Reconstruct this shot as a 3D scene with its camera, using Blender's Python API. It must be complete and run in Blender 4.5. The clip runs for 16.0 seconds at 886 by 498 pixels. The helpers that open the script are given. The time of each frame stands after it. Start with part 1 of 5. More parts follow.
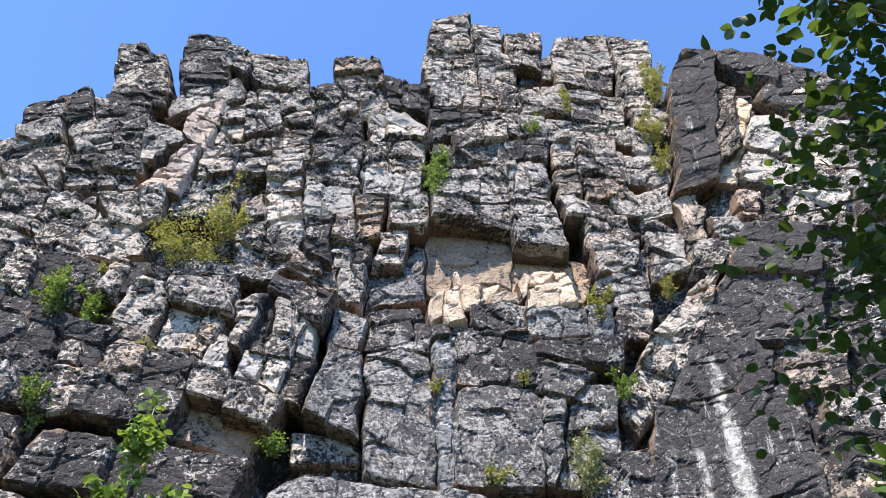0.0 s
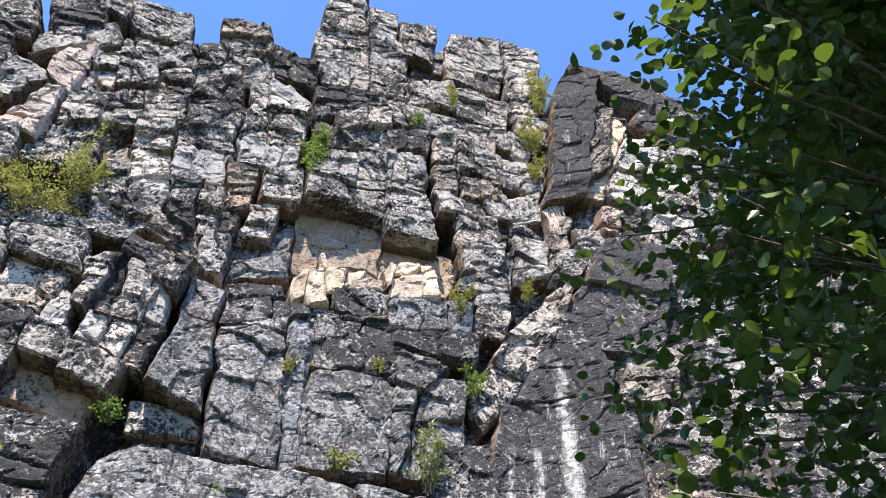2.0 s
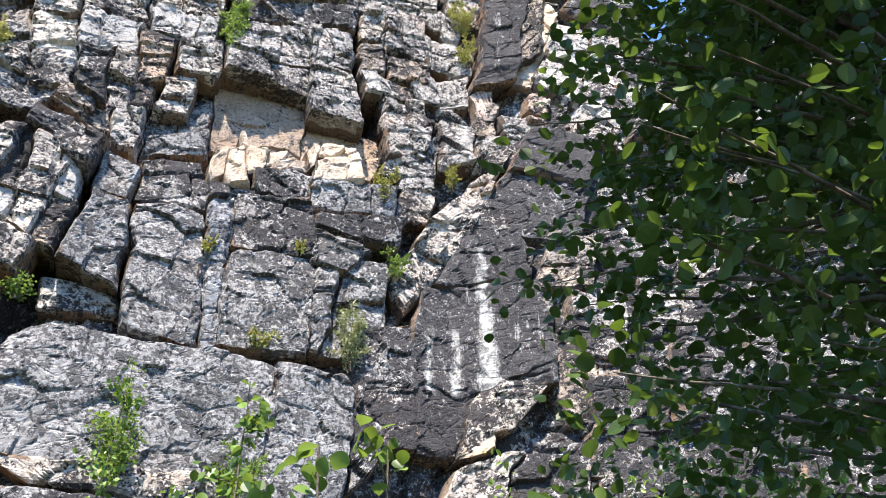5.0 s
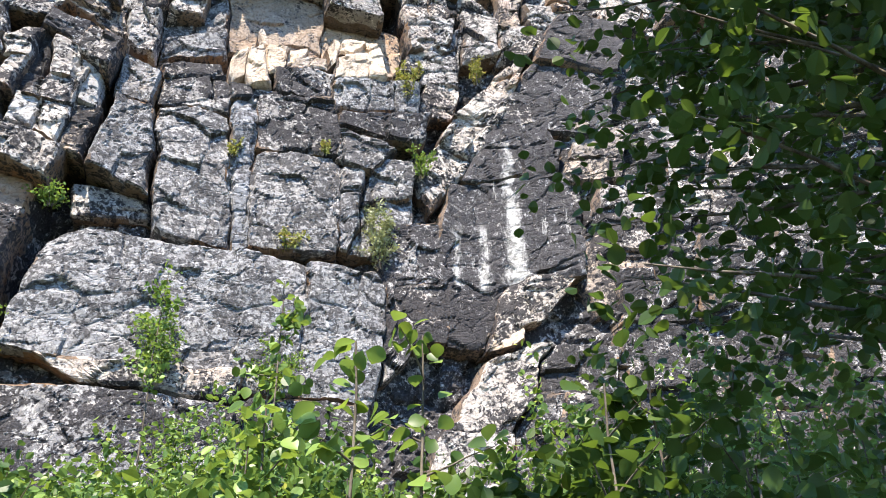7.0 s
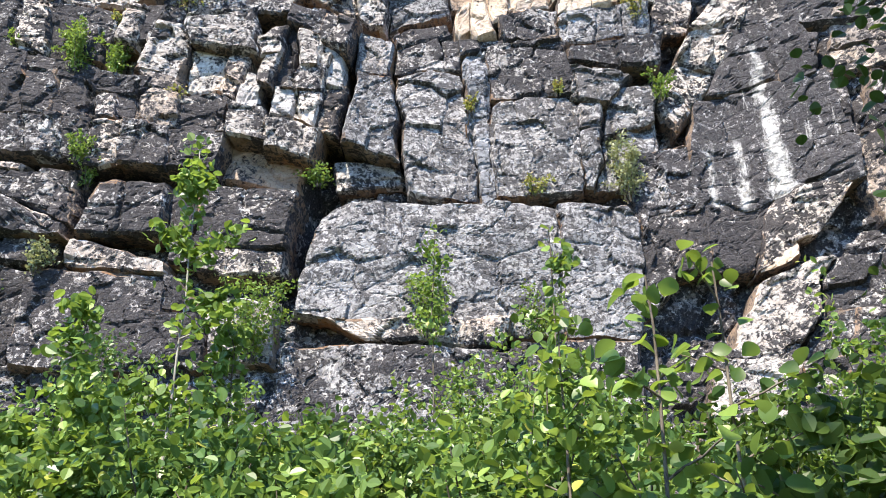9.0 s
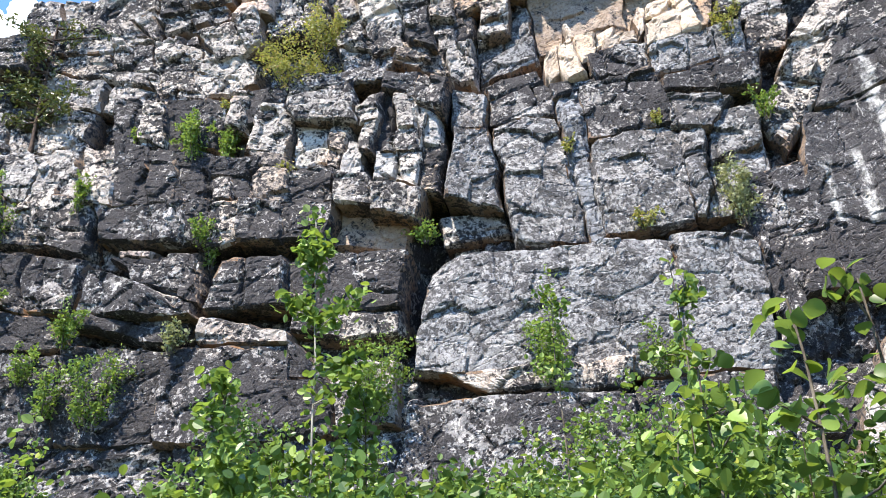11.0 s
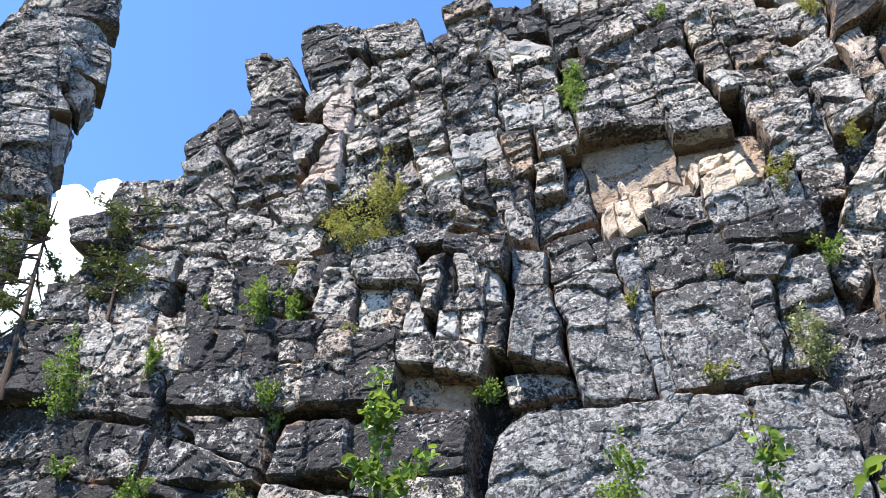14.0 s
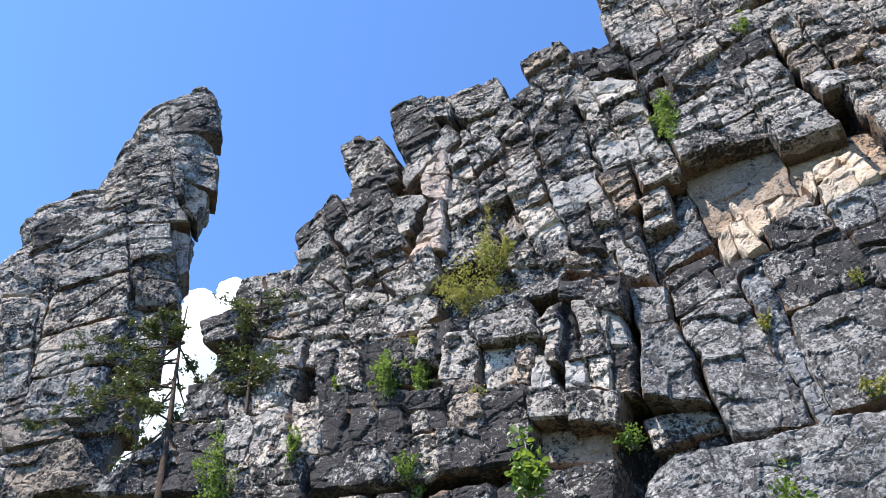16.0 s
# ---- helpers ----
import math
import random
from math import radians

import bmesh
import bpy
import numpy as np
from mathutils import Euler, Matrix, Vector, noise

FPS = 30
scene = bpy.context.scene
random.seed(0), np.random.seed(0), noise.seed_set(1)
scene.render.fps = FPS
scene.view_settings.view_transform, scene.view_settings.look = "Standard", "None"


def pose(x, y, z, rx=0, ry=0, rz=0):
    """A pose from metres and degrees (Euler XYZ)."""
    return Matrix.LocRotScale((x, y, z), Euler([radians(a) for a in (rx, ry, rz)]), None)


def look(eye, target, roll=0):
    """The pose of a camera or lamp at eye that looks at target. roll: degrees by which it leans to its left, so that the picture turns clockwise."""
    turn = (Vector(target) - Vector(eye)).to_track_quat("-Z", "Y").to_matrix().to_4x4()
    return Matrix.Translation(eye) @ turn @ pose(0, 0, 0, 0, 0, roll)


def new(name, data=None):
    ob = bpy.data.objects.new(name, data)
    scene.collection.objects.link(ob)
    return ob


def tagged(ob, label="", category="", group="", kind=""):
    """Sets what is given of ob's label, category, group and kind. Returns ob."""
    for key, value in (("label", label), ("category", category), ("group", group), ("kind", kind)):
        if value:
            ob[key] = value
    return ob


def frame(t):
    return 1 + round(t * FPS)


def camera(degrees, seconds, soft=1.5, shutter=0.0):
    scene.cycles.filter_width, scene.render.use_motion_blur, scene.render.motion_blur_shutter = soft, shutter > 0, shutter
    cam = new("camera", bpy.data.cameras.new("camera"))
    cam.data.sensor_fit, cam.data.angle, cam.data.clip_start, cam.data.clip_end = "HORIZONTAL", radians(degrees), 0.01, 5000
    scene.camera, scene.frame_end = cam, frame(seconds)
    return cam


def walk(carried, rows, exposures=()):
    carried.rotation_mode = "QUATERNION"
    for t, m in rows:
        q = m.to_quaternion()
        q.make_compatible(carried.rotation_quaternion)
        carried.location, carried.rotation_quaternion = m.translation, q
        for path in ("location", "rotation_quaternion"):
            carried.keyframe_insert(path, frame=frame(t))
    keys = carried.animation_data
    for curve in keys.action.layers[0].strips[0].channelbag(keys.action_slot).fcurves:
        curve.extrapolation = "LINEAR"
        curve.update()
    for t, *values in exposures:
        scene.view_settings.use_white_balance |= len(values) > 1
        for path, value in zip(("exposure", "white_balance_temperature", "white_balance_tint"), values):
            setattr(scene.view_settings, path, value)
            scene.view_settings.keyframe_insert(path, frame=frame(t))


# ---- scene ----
cam = camera(58.8, 16.0, 0.6)
walk(cam, [
    (0.0, pose(0.000, 0.000, 1.600, 136.36, -3.17, -3.17)),
    (0.5, pose(0.022, -0.001, 1.600, 136.25, -2.91, -6.49)),
    (1.0, pose(0.045, -0.003, 1.600, 136.23, -2.36, -9.67)),
    (1.5, pose(0.064, -0.006, 1.600, 136.22, -1.84, -12.35)),
    (2.0, pose(0.081, -0.010, 1.600, 135.88, -1.18, -14.50)),
    (2.5, pose(0.096, -0.013, 1.600, 135.38, -0.32, -16.11)),
    (3.0, pose(0.107, -0.017, 1.600, 134.07, 0.40, -17.38)),
    (3.5, pose(0.115, -0.019, 1.600, 132.46, 0.69, -18.50)),
    (4.0, pose(0.121, -0.021, 1.600, 131.10, 0.92, -19.29)),
    (6.5, pose(0.117, -0.020, 1.600, 121.56, 1.14, -18.73)),
    (7.0, pose(0.108, -0.017, 1.600, 120.00, 1.39, -17.22)),
    (7.5, pose(0.083, -0.010, 1.600, 118.33, 1.06, -13.05)),
    (8.0, pose(0.058, -0.005, 1.600, 117.08, 0.83, -9.10)),
    (8.5, pose(0.029, -0.001, 1.600, 116.18, 0.42, -4.59)),
    (9.0, pose(-0.012, -0.000, 1.600, 115.92, -0.16, 2.02)),
    (11.5, pose(-0.071, -0.007, 1.600, 121.29, 1.10, 12.36)),
    (12.0, pose(-0.078, -0.009, 1.600, 123.03, 0.78, 13.27)),
    (12.5, pose(-0.083, -0.010, 1.600, 124.70, 0.70, 14.15)),
    (13.0, pose(-0.088, -0.011, 1.600, 126.95, 0.48, 14.85)),
    (13.5, pose(-0.094, -0.013, 1.600, 128.96, 0.12, 15.50)),
    (14.0, pose(-0.099, -0.014, 1.600, 131.16, -0.06, 16.13)),
    (14.5, pose(-0.104, -0.016, 1.600, 133.29, -0.04, 16.99)),
    (15.0, pose(-0.111, -0.018, 1.600, 134.68, 0.44, 18.67)),
    (15.5, pose(-0.126, -0.023, 1.600, 135.44, 1.35, 22.20)),
    (16.0, pose(-0.160, -0.039, 1.600, 135.43, 0.72, 27.74)),
], exposures=[(0, 1.33, 6400, 13), (2, 1.42, 6400, 13), (4, 1.6, 6400, 12.5), (7, 1.75, 6450, 11.5), (9, 1.74, 6450, 12), (12, 1.6, 6250, 11), (14, 1.45, 6230, 11), (16, 1.22, 6200, 11)])

# ---- light ----
SUN_ELEVATION, SUN_AZIMUTH = radians(57), radians(207)  # azimuth clockwise from +y
TO_SUN = Vector((math.sin(SUN_AZIMUTH) * math.cos(SUN_ELEVATION), math.cos(SUN_AZIMUTH) * math.cos(SUN_ELEVATION), math.sin(SUN_ELEVATION)))
world = bpy.data.worlds.new("sky")
scene.world = world
world.use_nodes = True
sky = world.node_tree.nodes.new("ShaderNodeTexSky")
sky.sky_type, sky.sun_disc = "NISHITA", False
sky.sun_elevation, sky.sun_rotation = SUN_ELEVATION, SUN_AZIMUTH
sky.air_density, sky.dust_density, sky.ozone_density = 1.0, 0.15, 3.0
deep_blue = world.node_tree.nodes.new("ShaderNodeMix")
deep_blue.data_type, deep_blue.blend_type = "RGBA", "MULTIPLY"
deep_blue.inputs["Factor"].default_value = 1.0
deep_blue.inputs[7].default_value = (0.78, 0.98, 1.2, 1)
world.node_tree.links.new(sky.outputs[0], deep_blue.inputs[6])
world.node_tree.links.new(deep_blue.outputs[2], world.node_tree.nodes["Background"].inputs[0])
world.node_tree.nodes["Background"].inputs[1].default_value = 0.122
sun = new("sun", bpy.data.lights.new("sun", "SUN"))
sun.data.energy, sun.data.angle, sun.data.color = 5.2, radians(0.5), (1.0, 0.89, 0.75)
sun.matrix_world = look(TO_SUN * 60, (0, 0, 0))


# ---- materials ----
def tree_of(name):
    mat = bpy.data.materials.new(name)
    mat.use_nodes = True
    nt = mat.node_tree
    bsdf = nt.nodes["Principled BSDF"]
    bsdf.inputs["Specular IOR Level"].default_value = 0.12
    return mat, nt, bsdf


def wire(nt, a, b):
    nt.links.new(a, b)


def noise_at(nt, vec, scale, detail=6.0, rough=0.6, distort=0.0):
    n = nt.nodes.new("ShaderNodeTexNoise")
    n.inputs["Scale"].default_value, n.inputs["Detail"].default_value = scale, detail
    n.inputs["Roughness"].default_value, n.inputs["Distortion"].default_value = rough, distort
    wire(nt, vec, n.inputs["Vector"])
    return n.outputs["Fac"]


def step_of(nt, value, low, high):
    n = nt.nodes.new("ShaderNodeMapRange")
    n.interpolation_type = "SMOOTHSTEP"
    n.inputs["From Min"].default_value, n.inputs["From Max"].default_value = low, high
    wire(nt, value, n.inputs["Value"])
    return n.outputs["Result"]


def math_of(nt, op, a, b):
    n = nt.nodes.new("ShaderNodeMath")
    n.operation = op
    for i, v in enumerate((a, b)):
        if isinstance(v, (int, float)):
            n.inputs[i].default_value = v
        else:
            wire(nt, v, n.inputs[i])
    return n.outputs[0]


def mix_of(nt, fac, a, b):
    n = nt.nodes.new("ShaderNodeMix")
    n.data_type = "RGBA"
    wire(nt, fac, n.inputs["Factor"])
    for i, v in ((6, a), (7, b)):
        if isinstance(v, tuple):
            n.inputs[i].default_value = (*v, 1)
        else:
            wire(nt, v, n.inputs[i])
    return n.outputs[2]


def stretched(nt, vec, sx, sy, sz):
    n = nt.nodes.new("ShaderNodeMapping")
    n.inputs["Scale"].default_value = (sx, sy, sz)
    wire(nt, vec, n.inputs["Vector"])
    return n.outputs[0]


def rock_material(name, low, high, warm, warm_share, lichen, white, streak=0.0, rough=1.0, runnels=None, cover=1.0, patchy=0.4):
    """Weathered limestone: mottled ground colour, warm stains, black crust lichen, pale lichen specks, rain streaks."""
    mat, nt, bsdf = tree_of(name)
    vec = nt.nodes.new("ShaderNodeTexCoord").outputs["Object"]
    info = nt.nodes.new("ShaderNodeObjectInfo")
    broad = noise_at(nt, vec, 0.55, 5, 0.6)
    mid = noise_at(nt, vec, 2.3, 8, 0.68, 0.4)
    fine = noise_at(nt, vec, 7.0, 6, 0.68, 0.3)
    grain = noise_at(nt, vec, 26.0, 4, 0.7)
    col = mix_of(nt, step_of(nt, mid, 0.28, 0.7), low, high)
    col = mix_of(nt, math_of(nt, "MULTIPLY", step_of(nt, broad, 0.62 - 0.35 * warm_share, 0.85 - 0.35 * warm_share), step_of(nt, fine, 0.3, 0.65)), col, warm)
    # every block has weathered to its own tone
    tone = nt.nodes.new("ShaderNodeMix")
    tone.data_type, tone.blend_type = "RGBA", "MULTIPLY"
    tone.inputs["Factor"].default_value = 1.0
    wire(nt, col, tone.inputs[6])
    wire(nt, mix_of(nt, info.outputs["Random"], (0.70, 0.725, 0.765), (1.17, 1.115, 1.045)), tone.inputs[7])
    col = tone.outputs[2]
    # pale lichen specks
    specks = step_of(nt, math_of(nt, "ADD", fine, math_of(nt, "MULTIPLY", grain, 0.35)), 0.85 - white * 0.3, 0.95 - white * 0.3)
    col = mix_of(nt, math_of(nt, "MULTIPLY", specks, 0.9), col, tuple(min(0.68, 0.19 + c) for c in high))
    # dark crust lichen: soft grey film in loose patches, black and fine-grained inside them
    patch = noise_at(nt, vec, 0.9, 4, 0.6, 0.5)
    crust = math_of(nt, "ADD", math_of(nt, "MULTIPLY", noise_at(nt, vec, 4.6, 4, 0.62, 0.6), 0.40), math_of(nt, "MULTIPLY", noise_at(nt, vec, 12.5, 4, 0.66, 0.6), 0.48))
    crust = math_of(nt, "ADD", crust, math_of(nt, "MULTIPLY", patch, patchy))
    crust = math_of(nt, "ADD", crust, math_of(nt, "MULTIPLY", math_of(nt, "SUBTRACT", info.outputs["Random"], 0.5), 0.05))
    edge = 0.58 + patchy * 0.5 - 0.22 * lichen
    film = math_of(nt, "MULTIPLY", step_of(nt, crust, edge - 0.07, edge + 0.03), 0.62 * cover)
    col = mix_of(nt, film, col, (0.088, 0.09, 0.098))
    col = mix_of(nt, math_of(nt, "MULTIPLY", step_of(nt, crust, edge - 0.01, edge + 0.03), 0.92 * cover), col, mix_of(nt, step_of(nt, grain, 0.4, 0.7), (0.022, 0.021, 0.023), (0.065, 0.063, 0.066)))
    # dirt in the pits
    pits = noise_at(nt, vec, 14.0, 5, 0.7, 0.3)
    dirty = nt.nodes.new("ShaderNodeMix")
    dirty.data_type, dirty.blend_type = "RGBA", "MULTIPLY"
    wire(nt, step_of(nt, pits, 0.47, 0.66), dirty.inputs["Factor"])
    wire(nt, col, dirty.inputs[6])
    dirty.inputs[7].default_value = (0.62, 0.60, 0.59, 1)
    col = dirty.outputs[2]
    if streak:
        rain = noise_at(nt, stretched(nt, vec, 2.0, 2.0, 0.3), 1.4, 7, 0.72, 0.3)
        rain = math_of(nt, "ADD", rain, math_of(nt, "MULTIPLY", math_of(nt, "SUBTRACT", grain, 0.3), 0.16))
        col = mix_of(nt, math_of(nt, "MULTIPLY", step_of(nt, rain, 0.73 - 0.2 * streak, 0.83 - 0.2 * streak), 0.85), col, (0.4, 0.39, 0.37))
    for mid_x, low_z, high_z, half in runnels or ():
        # a white lime runnel that water has washed down the crust
        sep = nt.nodes.new("ShaderNodeSeparateXYZ")
        wire(nt, vec, sep.inputs[0])
        wander = math_of(nt, "MULTIPLY", math_of(nt, "SUBTRACT", noise_at(nt, stretched(nt, vec, 0.6, 0.6, 1), 1.1, 5, 0.65), 0.5), 0.5)
        away = math_of(nt, "ABSOLUTE", math_of(nt, "ADD", math_of(nt, "SUBTRACT", sep.outputs[0], mid_x), wander), 0.0)
        ragged = math_of(nt, "ADD", away, math_of(nt, "MULTIPLY", math_of(nt, "SUBTRACT", noise_at(nt, stretched(nt, vec, 1, 1, 0.45), 5.0, 6, 0.8), 0.5), 0.9))
        fall = step_of(nt, sep.outputs[2], high_z, low_z)
        wash = math_of(nt, "SUBTRACT", math_of(nt, "MULTIPLY", math_of(nt, "ADD", fall, 0.25), half), ragged)
        inside = math_of(nt, "MULTIPLY", step_of(nt, wash, -0.14, 0.07), math_of(nt, "MULTIPLY", step_of(nt, sep.outputs[2], high_z + 0.3, high_z - 0.2), step_of(nt, sep.outputs[2], low_z - 0.7, low_z)))
        col = mix_of(nt, inside, col, mix_of(nt, step_of(nt, fine, 0.35, 0.6), (0.2, 0.2, 0.19), (0.46, 0.455, 0.44)))
    wire(nt, col, bsdf.inputs["Base Color"])
    bsdf.inputs["Roughness"].default_value = 0.92
    height = math_of(nt, "ADD", math_of(nt, "MULTIPLY", fine, 0.3), math_of(nt, "MULTIPLY", grain, 0.14))
    height = math_of(nt, "ADD", height, math_of(nt, "MULTIPLY", mid, 0.3))
    for size, share in ((4.0, 0.28), (11.0, 0.16)):
        facet = nt.nodes.new("ShaderNodeTexVoronoi")
        facet.inputs["Scale"].default_value = size
        warp = nt.nodes.new("ShaderNodeVectorMath")
        warp.operation = "ADD"
        wire(nt, stretched(nt, vec, 1, 1, 1.6), warp.inputs[0])
        wire(nt, math_of(nt, "MULTIPLY", fine, 0.3), warp.inputs[1])
        wire(nt, warp.outputs[0], facet.inputs["Vector"])
        sep = nt.nodes.new("ShaderNodeSeparateColor")
        wire(nt, facet.outputs["Color"], sep.inputs[0])
        height = math_of(nt, "ADD", height, math_of(nt, "MULTIPLY", sep.outputs[0], share))
        crack = nt.nodes.new("ShaderNodeTexVoronoi")
        crack.feature = "DISTANCE_TO_EDGE"
        crack.inputs["Scale"].default_value = size * 0.55
        wire(nt, warp.outputs[0], crack.inputs["Vector"])
        height = math_of(nt, "ADD", height, math_of(nt, "MULTIPLY", step_of(nt, crack.outputs["Distance"], 0.0, 0.06), share * 1.3))
    bump = nt.nodes.new("ShaderNodeBump")
    bump.inputs["Strength"].default_value, bump.inputs["Distance"].default_value = 0.75, 0.06 * rough
    wire(nt, height, bump.inputs["Height"])
    wire(nt, bump.outputs[0], bsdf.inputs["Normal"])
    mat["rough"] = rough
    return mat


GREY = rock_material("grey_limestone", (0.232, 0.216, 0.201), (0.462, 0.434, 0.402), (0.42, 0.315, 0.226), 0.34, 0.61, 0.55)
SLAB = rock_material("even_grey_limestone", (0.20, 0.203, 0.208), (0.37, 0.372, 0.372), (0.36, 0.30, 0.25), 0.15, 0.66, 0.42, 0.0, 0.95, None, 0.78, 0.22)
DARK = rock_material("lichen_covered_limestone", (0.19, 0.18, 0.172), (0.43, 0.41, 0.385), (0.36, 0.268, 0.19), 0.18, 0.88, 0.55)
BLACK = rock_material("black_crusted_limestone", (0.07, 0.068, 0.068), (0.21, 0.20, 0.196), (0.2, 0.14, 0.1), 0.12, 1.0, 0.7, 0.45, 0.9, ((7.30, 10.4, 15.0, 0.13), (5.8, 10.6, 12.2, 0.02), (6.55, 10.8, 12.3, 0.03)), 0.9, 0.2)
HEAVY = rock_material("heavily_crusted_limestone", (0.15, 0.142, 0.137), (0.39, 0.37, 0.35), (0.31, 0.23, 0.168), 0.15, 0.98, 0.55)
PALE = rock_material("pale_limestone", (0.30, 0.275, 0.25), (0.535, 0.498, 0.453), (0.51, 0.378, 0.278), 0.42, 0.58, 0.45)
WHITE = rock_material("fresh_white_limestone", (0.39, 0.367, 0.34), (0.61, 0.582, 0.54), (0.58, 0.468, 0.36), 0.28, 0.42, 0.3, 0.0, 0.9)
OCHRE = rock_material("ochre_limestone", (0.45, 0.355, 0.265), (0.67, 0.575, 0.47), (0.56, 0.40, 0.26), 0.34, 0.1, 0.1, 0.0, 0.9)
BROWN = rock_material("rust_stained_limestone", (0.24, 0.2, 0.165), (0.42, 0.365, 0.31), (0.36, 0.24, 0.15), 0.4, 0.66, 0.35)
ROSE = rock_material("rosy_limestone", (0.42, 0.335, 0.29), (0.64, 0.54, 0.47), (0.58, 0.39, 0.28), 0.45, 0.38, 0.3)
# less lichened brown rock, painted darker to deepen shade in joints and undersides
FRESH_SHADED = rock_material("shaded_fresh_limestone", (0.115, 0.084, 0.06), (0.27, 0.21, 0.16), (0.27, 0.145, 0.065), 0.45, 0.55, 0.12, 0.0, 0.7)
NICHE = rock_material("smooth_niche_limestone", (0.27, 0.215, 0.165), (0.50, 0.405, 0.315), (0.42, 0.27, 0.165), 0.5, 0.38, 0.2, 0.0, 0.75)


def leaf_material(name, dark, light, through_share=0.4, yellow=(0.3, 0.3, 0.05), yellow_share=0.1):
    mat, nt, bsdf = tree_of(name)
    geo = nt.nodes.new("ShaderNodeNewGeometry")
    each = nt.nodes.new("ShaderNodeObjectInfo")
    pick = math_of(nt, "FRACT", math_of(nt, "ADD", geo.outputs["Random Per Island"], each.outputs["Random"]), 0.0)
    col = mix_of(nt, pick, dark, light)
    col = mix_of(nt, step_of(nt, pick, 0.97 - yellow_share, 1.0), col, yellow)
    wire(nt, col, bsdf.inputs["Base Color"])
    bsdf.inputs["Roughness"].default_value = 0.42
    bsdf.inputs["Specular IOR Level"].default_value = 0.3
    glow = nt.nodes.new("ShaderNodeBsdfTranslucent")
    wire(nt, mix_of(nt, step_of(nt, pick, 0, 1), (light[0] * 1.5, light[1] * 1.4, light[2] * 0.8), light), glow.inputs["Color"])
    both = nt.nodes.new("ShaderNodeMixShader")
    both.inputs[0].default_value = through_share
    wire(nt, bsdf.outputs[0], both.inputs[1])
    wire(nt, glow.outputs[0], both.inputs[2])
    wire(nt, both.outputs[0], nt.nodes["Material Output"].inputs["Surface"])
    return mat


LEAF = leaf_material("green_leaves", (0.022, 0.056, 0.015), (0.19, 0.29, 0.06), 0.34, (0.3, 0.32, 0.06), 0.03)
# green leaves again, painted darker to stand in for the trees' shade
SHADED_LEAF = leaf_material("shaded_leaves", (0.020, 0.046, 0.013), (0.07, 0.12, 0.022), 0.4, (0.13, 0.19, 0.03), 0.06)
MID_LEAF = leaf_material("dull_green_leaves", (0.02, 0.052, 0.015), (0.105, 0.185, 0.042), 0.28, (0.24, 0.26, 0.05), 0.03)
DRY_LEAF = leaf_material("yellowing_leaves", (0.11, 0.145, 0.035), (0.26, 0.275, 0.08), 0.35, (0.45, 0.27, 0.10), 0.2)
PALE_LEAF = leaf_material("greyish_leaves", (0.14, 0.17, 0.09), (0.27, 0.30, 0.17), 0.35)
NEEDLE = leaf_material("pine_needles", (0.05, 0.07, 0.024), (0.115, 0.14, 0.045), 0.18, (0.17, 0.14, 0.05), 0.06)


def bark_material(name, low, high):
    mat, nt, bsdf = tree_of(name)
    vec = nt.nodes.new("ShaderNodeTexCoord").outputs["Object"]
    n = noise_at(nt, stretched(nt, vec, 8, 8, 2), 3.0, 6, 0.7)
    wire(nt, mix_of(nt, step_of(nt, n, 0.35, 0.65), low, high), bsdf.inputs["Base Color"])
    bsdf.inputs["Roughness"].default_value = 0.9
    bump = nt.nodes.new("ShaderNodeBump")
    bump.inputs["Strength"].default_value, bump.inputs["Distance"].default_value = 0.6, 0.02
    wire(nt, n, bump.inputs["Height"])
    wire(nt, bump.outputs[0], bsdf.inputs["Normal"])
    return mat


BARK = bark_material("grey_brown_bark", (0.06, 0.05, 0.04), (0.16, 0.14, 0.11))
PINE_BARK = bark_material("pine_bark", (0.03, 0.024, 0.021), (0.10, 0.07, 0.052))
BIRCH_BARK = bark_material("pale_bark", (0.12, 0.11, 0.095), (0.32, 0.31, 0.28))


def ground_material():
    mat, nt, bsdf = tree_of("forest_soil")
    vec = nt.nodes.new("ShaderNodeTexCoord").outputs["Object"]
    a, b = noise_at(nt, vec, 0.8, 6), noise_at(nt, vec, 9, 5, 0.7)
    col = mix_of(nt, step_of(nt, a, 0.4, 0.6), (0.07, 0.055, 0.035), (0.05, 0.075, 0.025))
    wire(nt, mix_of(nt, step_of(nt, b, 0.5, 0.7), col, (0.12, 0.11, 0.07)), bsdf.inputs["Base Color"])
    bsdf.inputs["Roughness"].default_value = 0.95
    bump = nt.nodes.new("ShaderNodeBump")
    bump.inputs["Distance"].default_value = 0.08
    wire(nt, b, bump.inputs["Height"])
    wire(nt, bump.outputs[0], bsdf.inputs["Normal"])
    return mat


SOIL = ground_material()


# ---- relief ----
def hashed(i, j, seed):
    h = (i.astype(np.int64) * 374761393 + j.astype(np.int64) * 668265263 + int(seed) * 144269504) & 0xFFFFFFFF
    h = ((h ^ (h >> 13)) * 1274126177) & 0xFFFFFFFF
    h = ((h ^ (h >> 16)) * 2146121005) & 0xFFFFFFFF
    return ((h ^ (h >> 15)) & 0xFFFFFF) / float(0x1000000)


def smooth_noise(u, v, seed):
    i, j = np.floor(u), np.floor(v)
    a, b = u - i, v - j
    a, b = a * a * (3 - 2 * a), b * b * (3 - 2 * b)
    n = lambda p, q: hashed(i + p, j + q, seed)
    return (n(0, 0) * (1 - a) + n(1, 0) * a) * (1 - b) + (n(0, 1) * (1 - a) + n(1, 1) * a) * b - 0.5


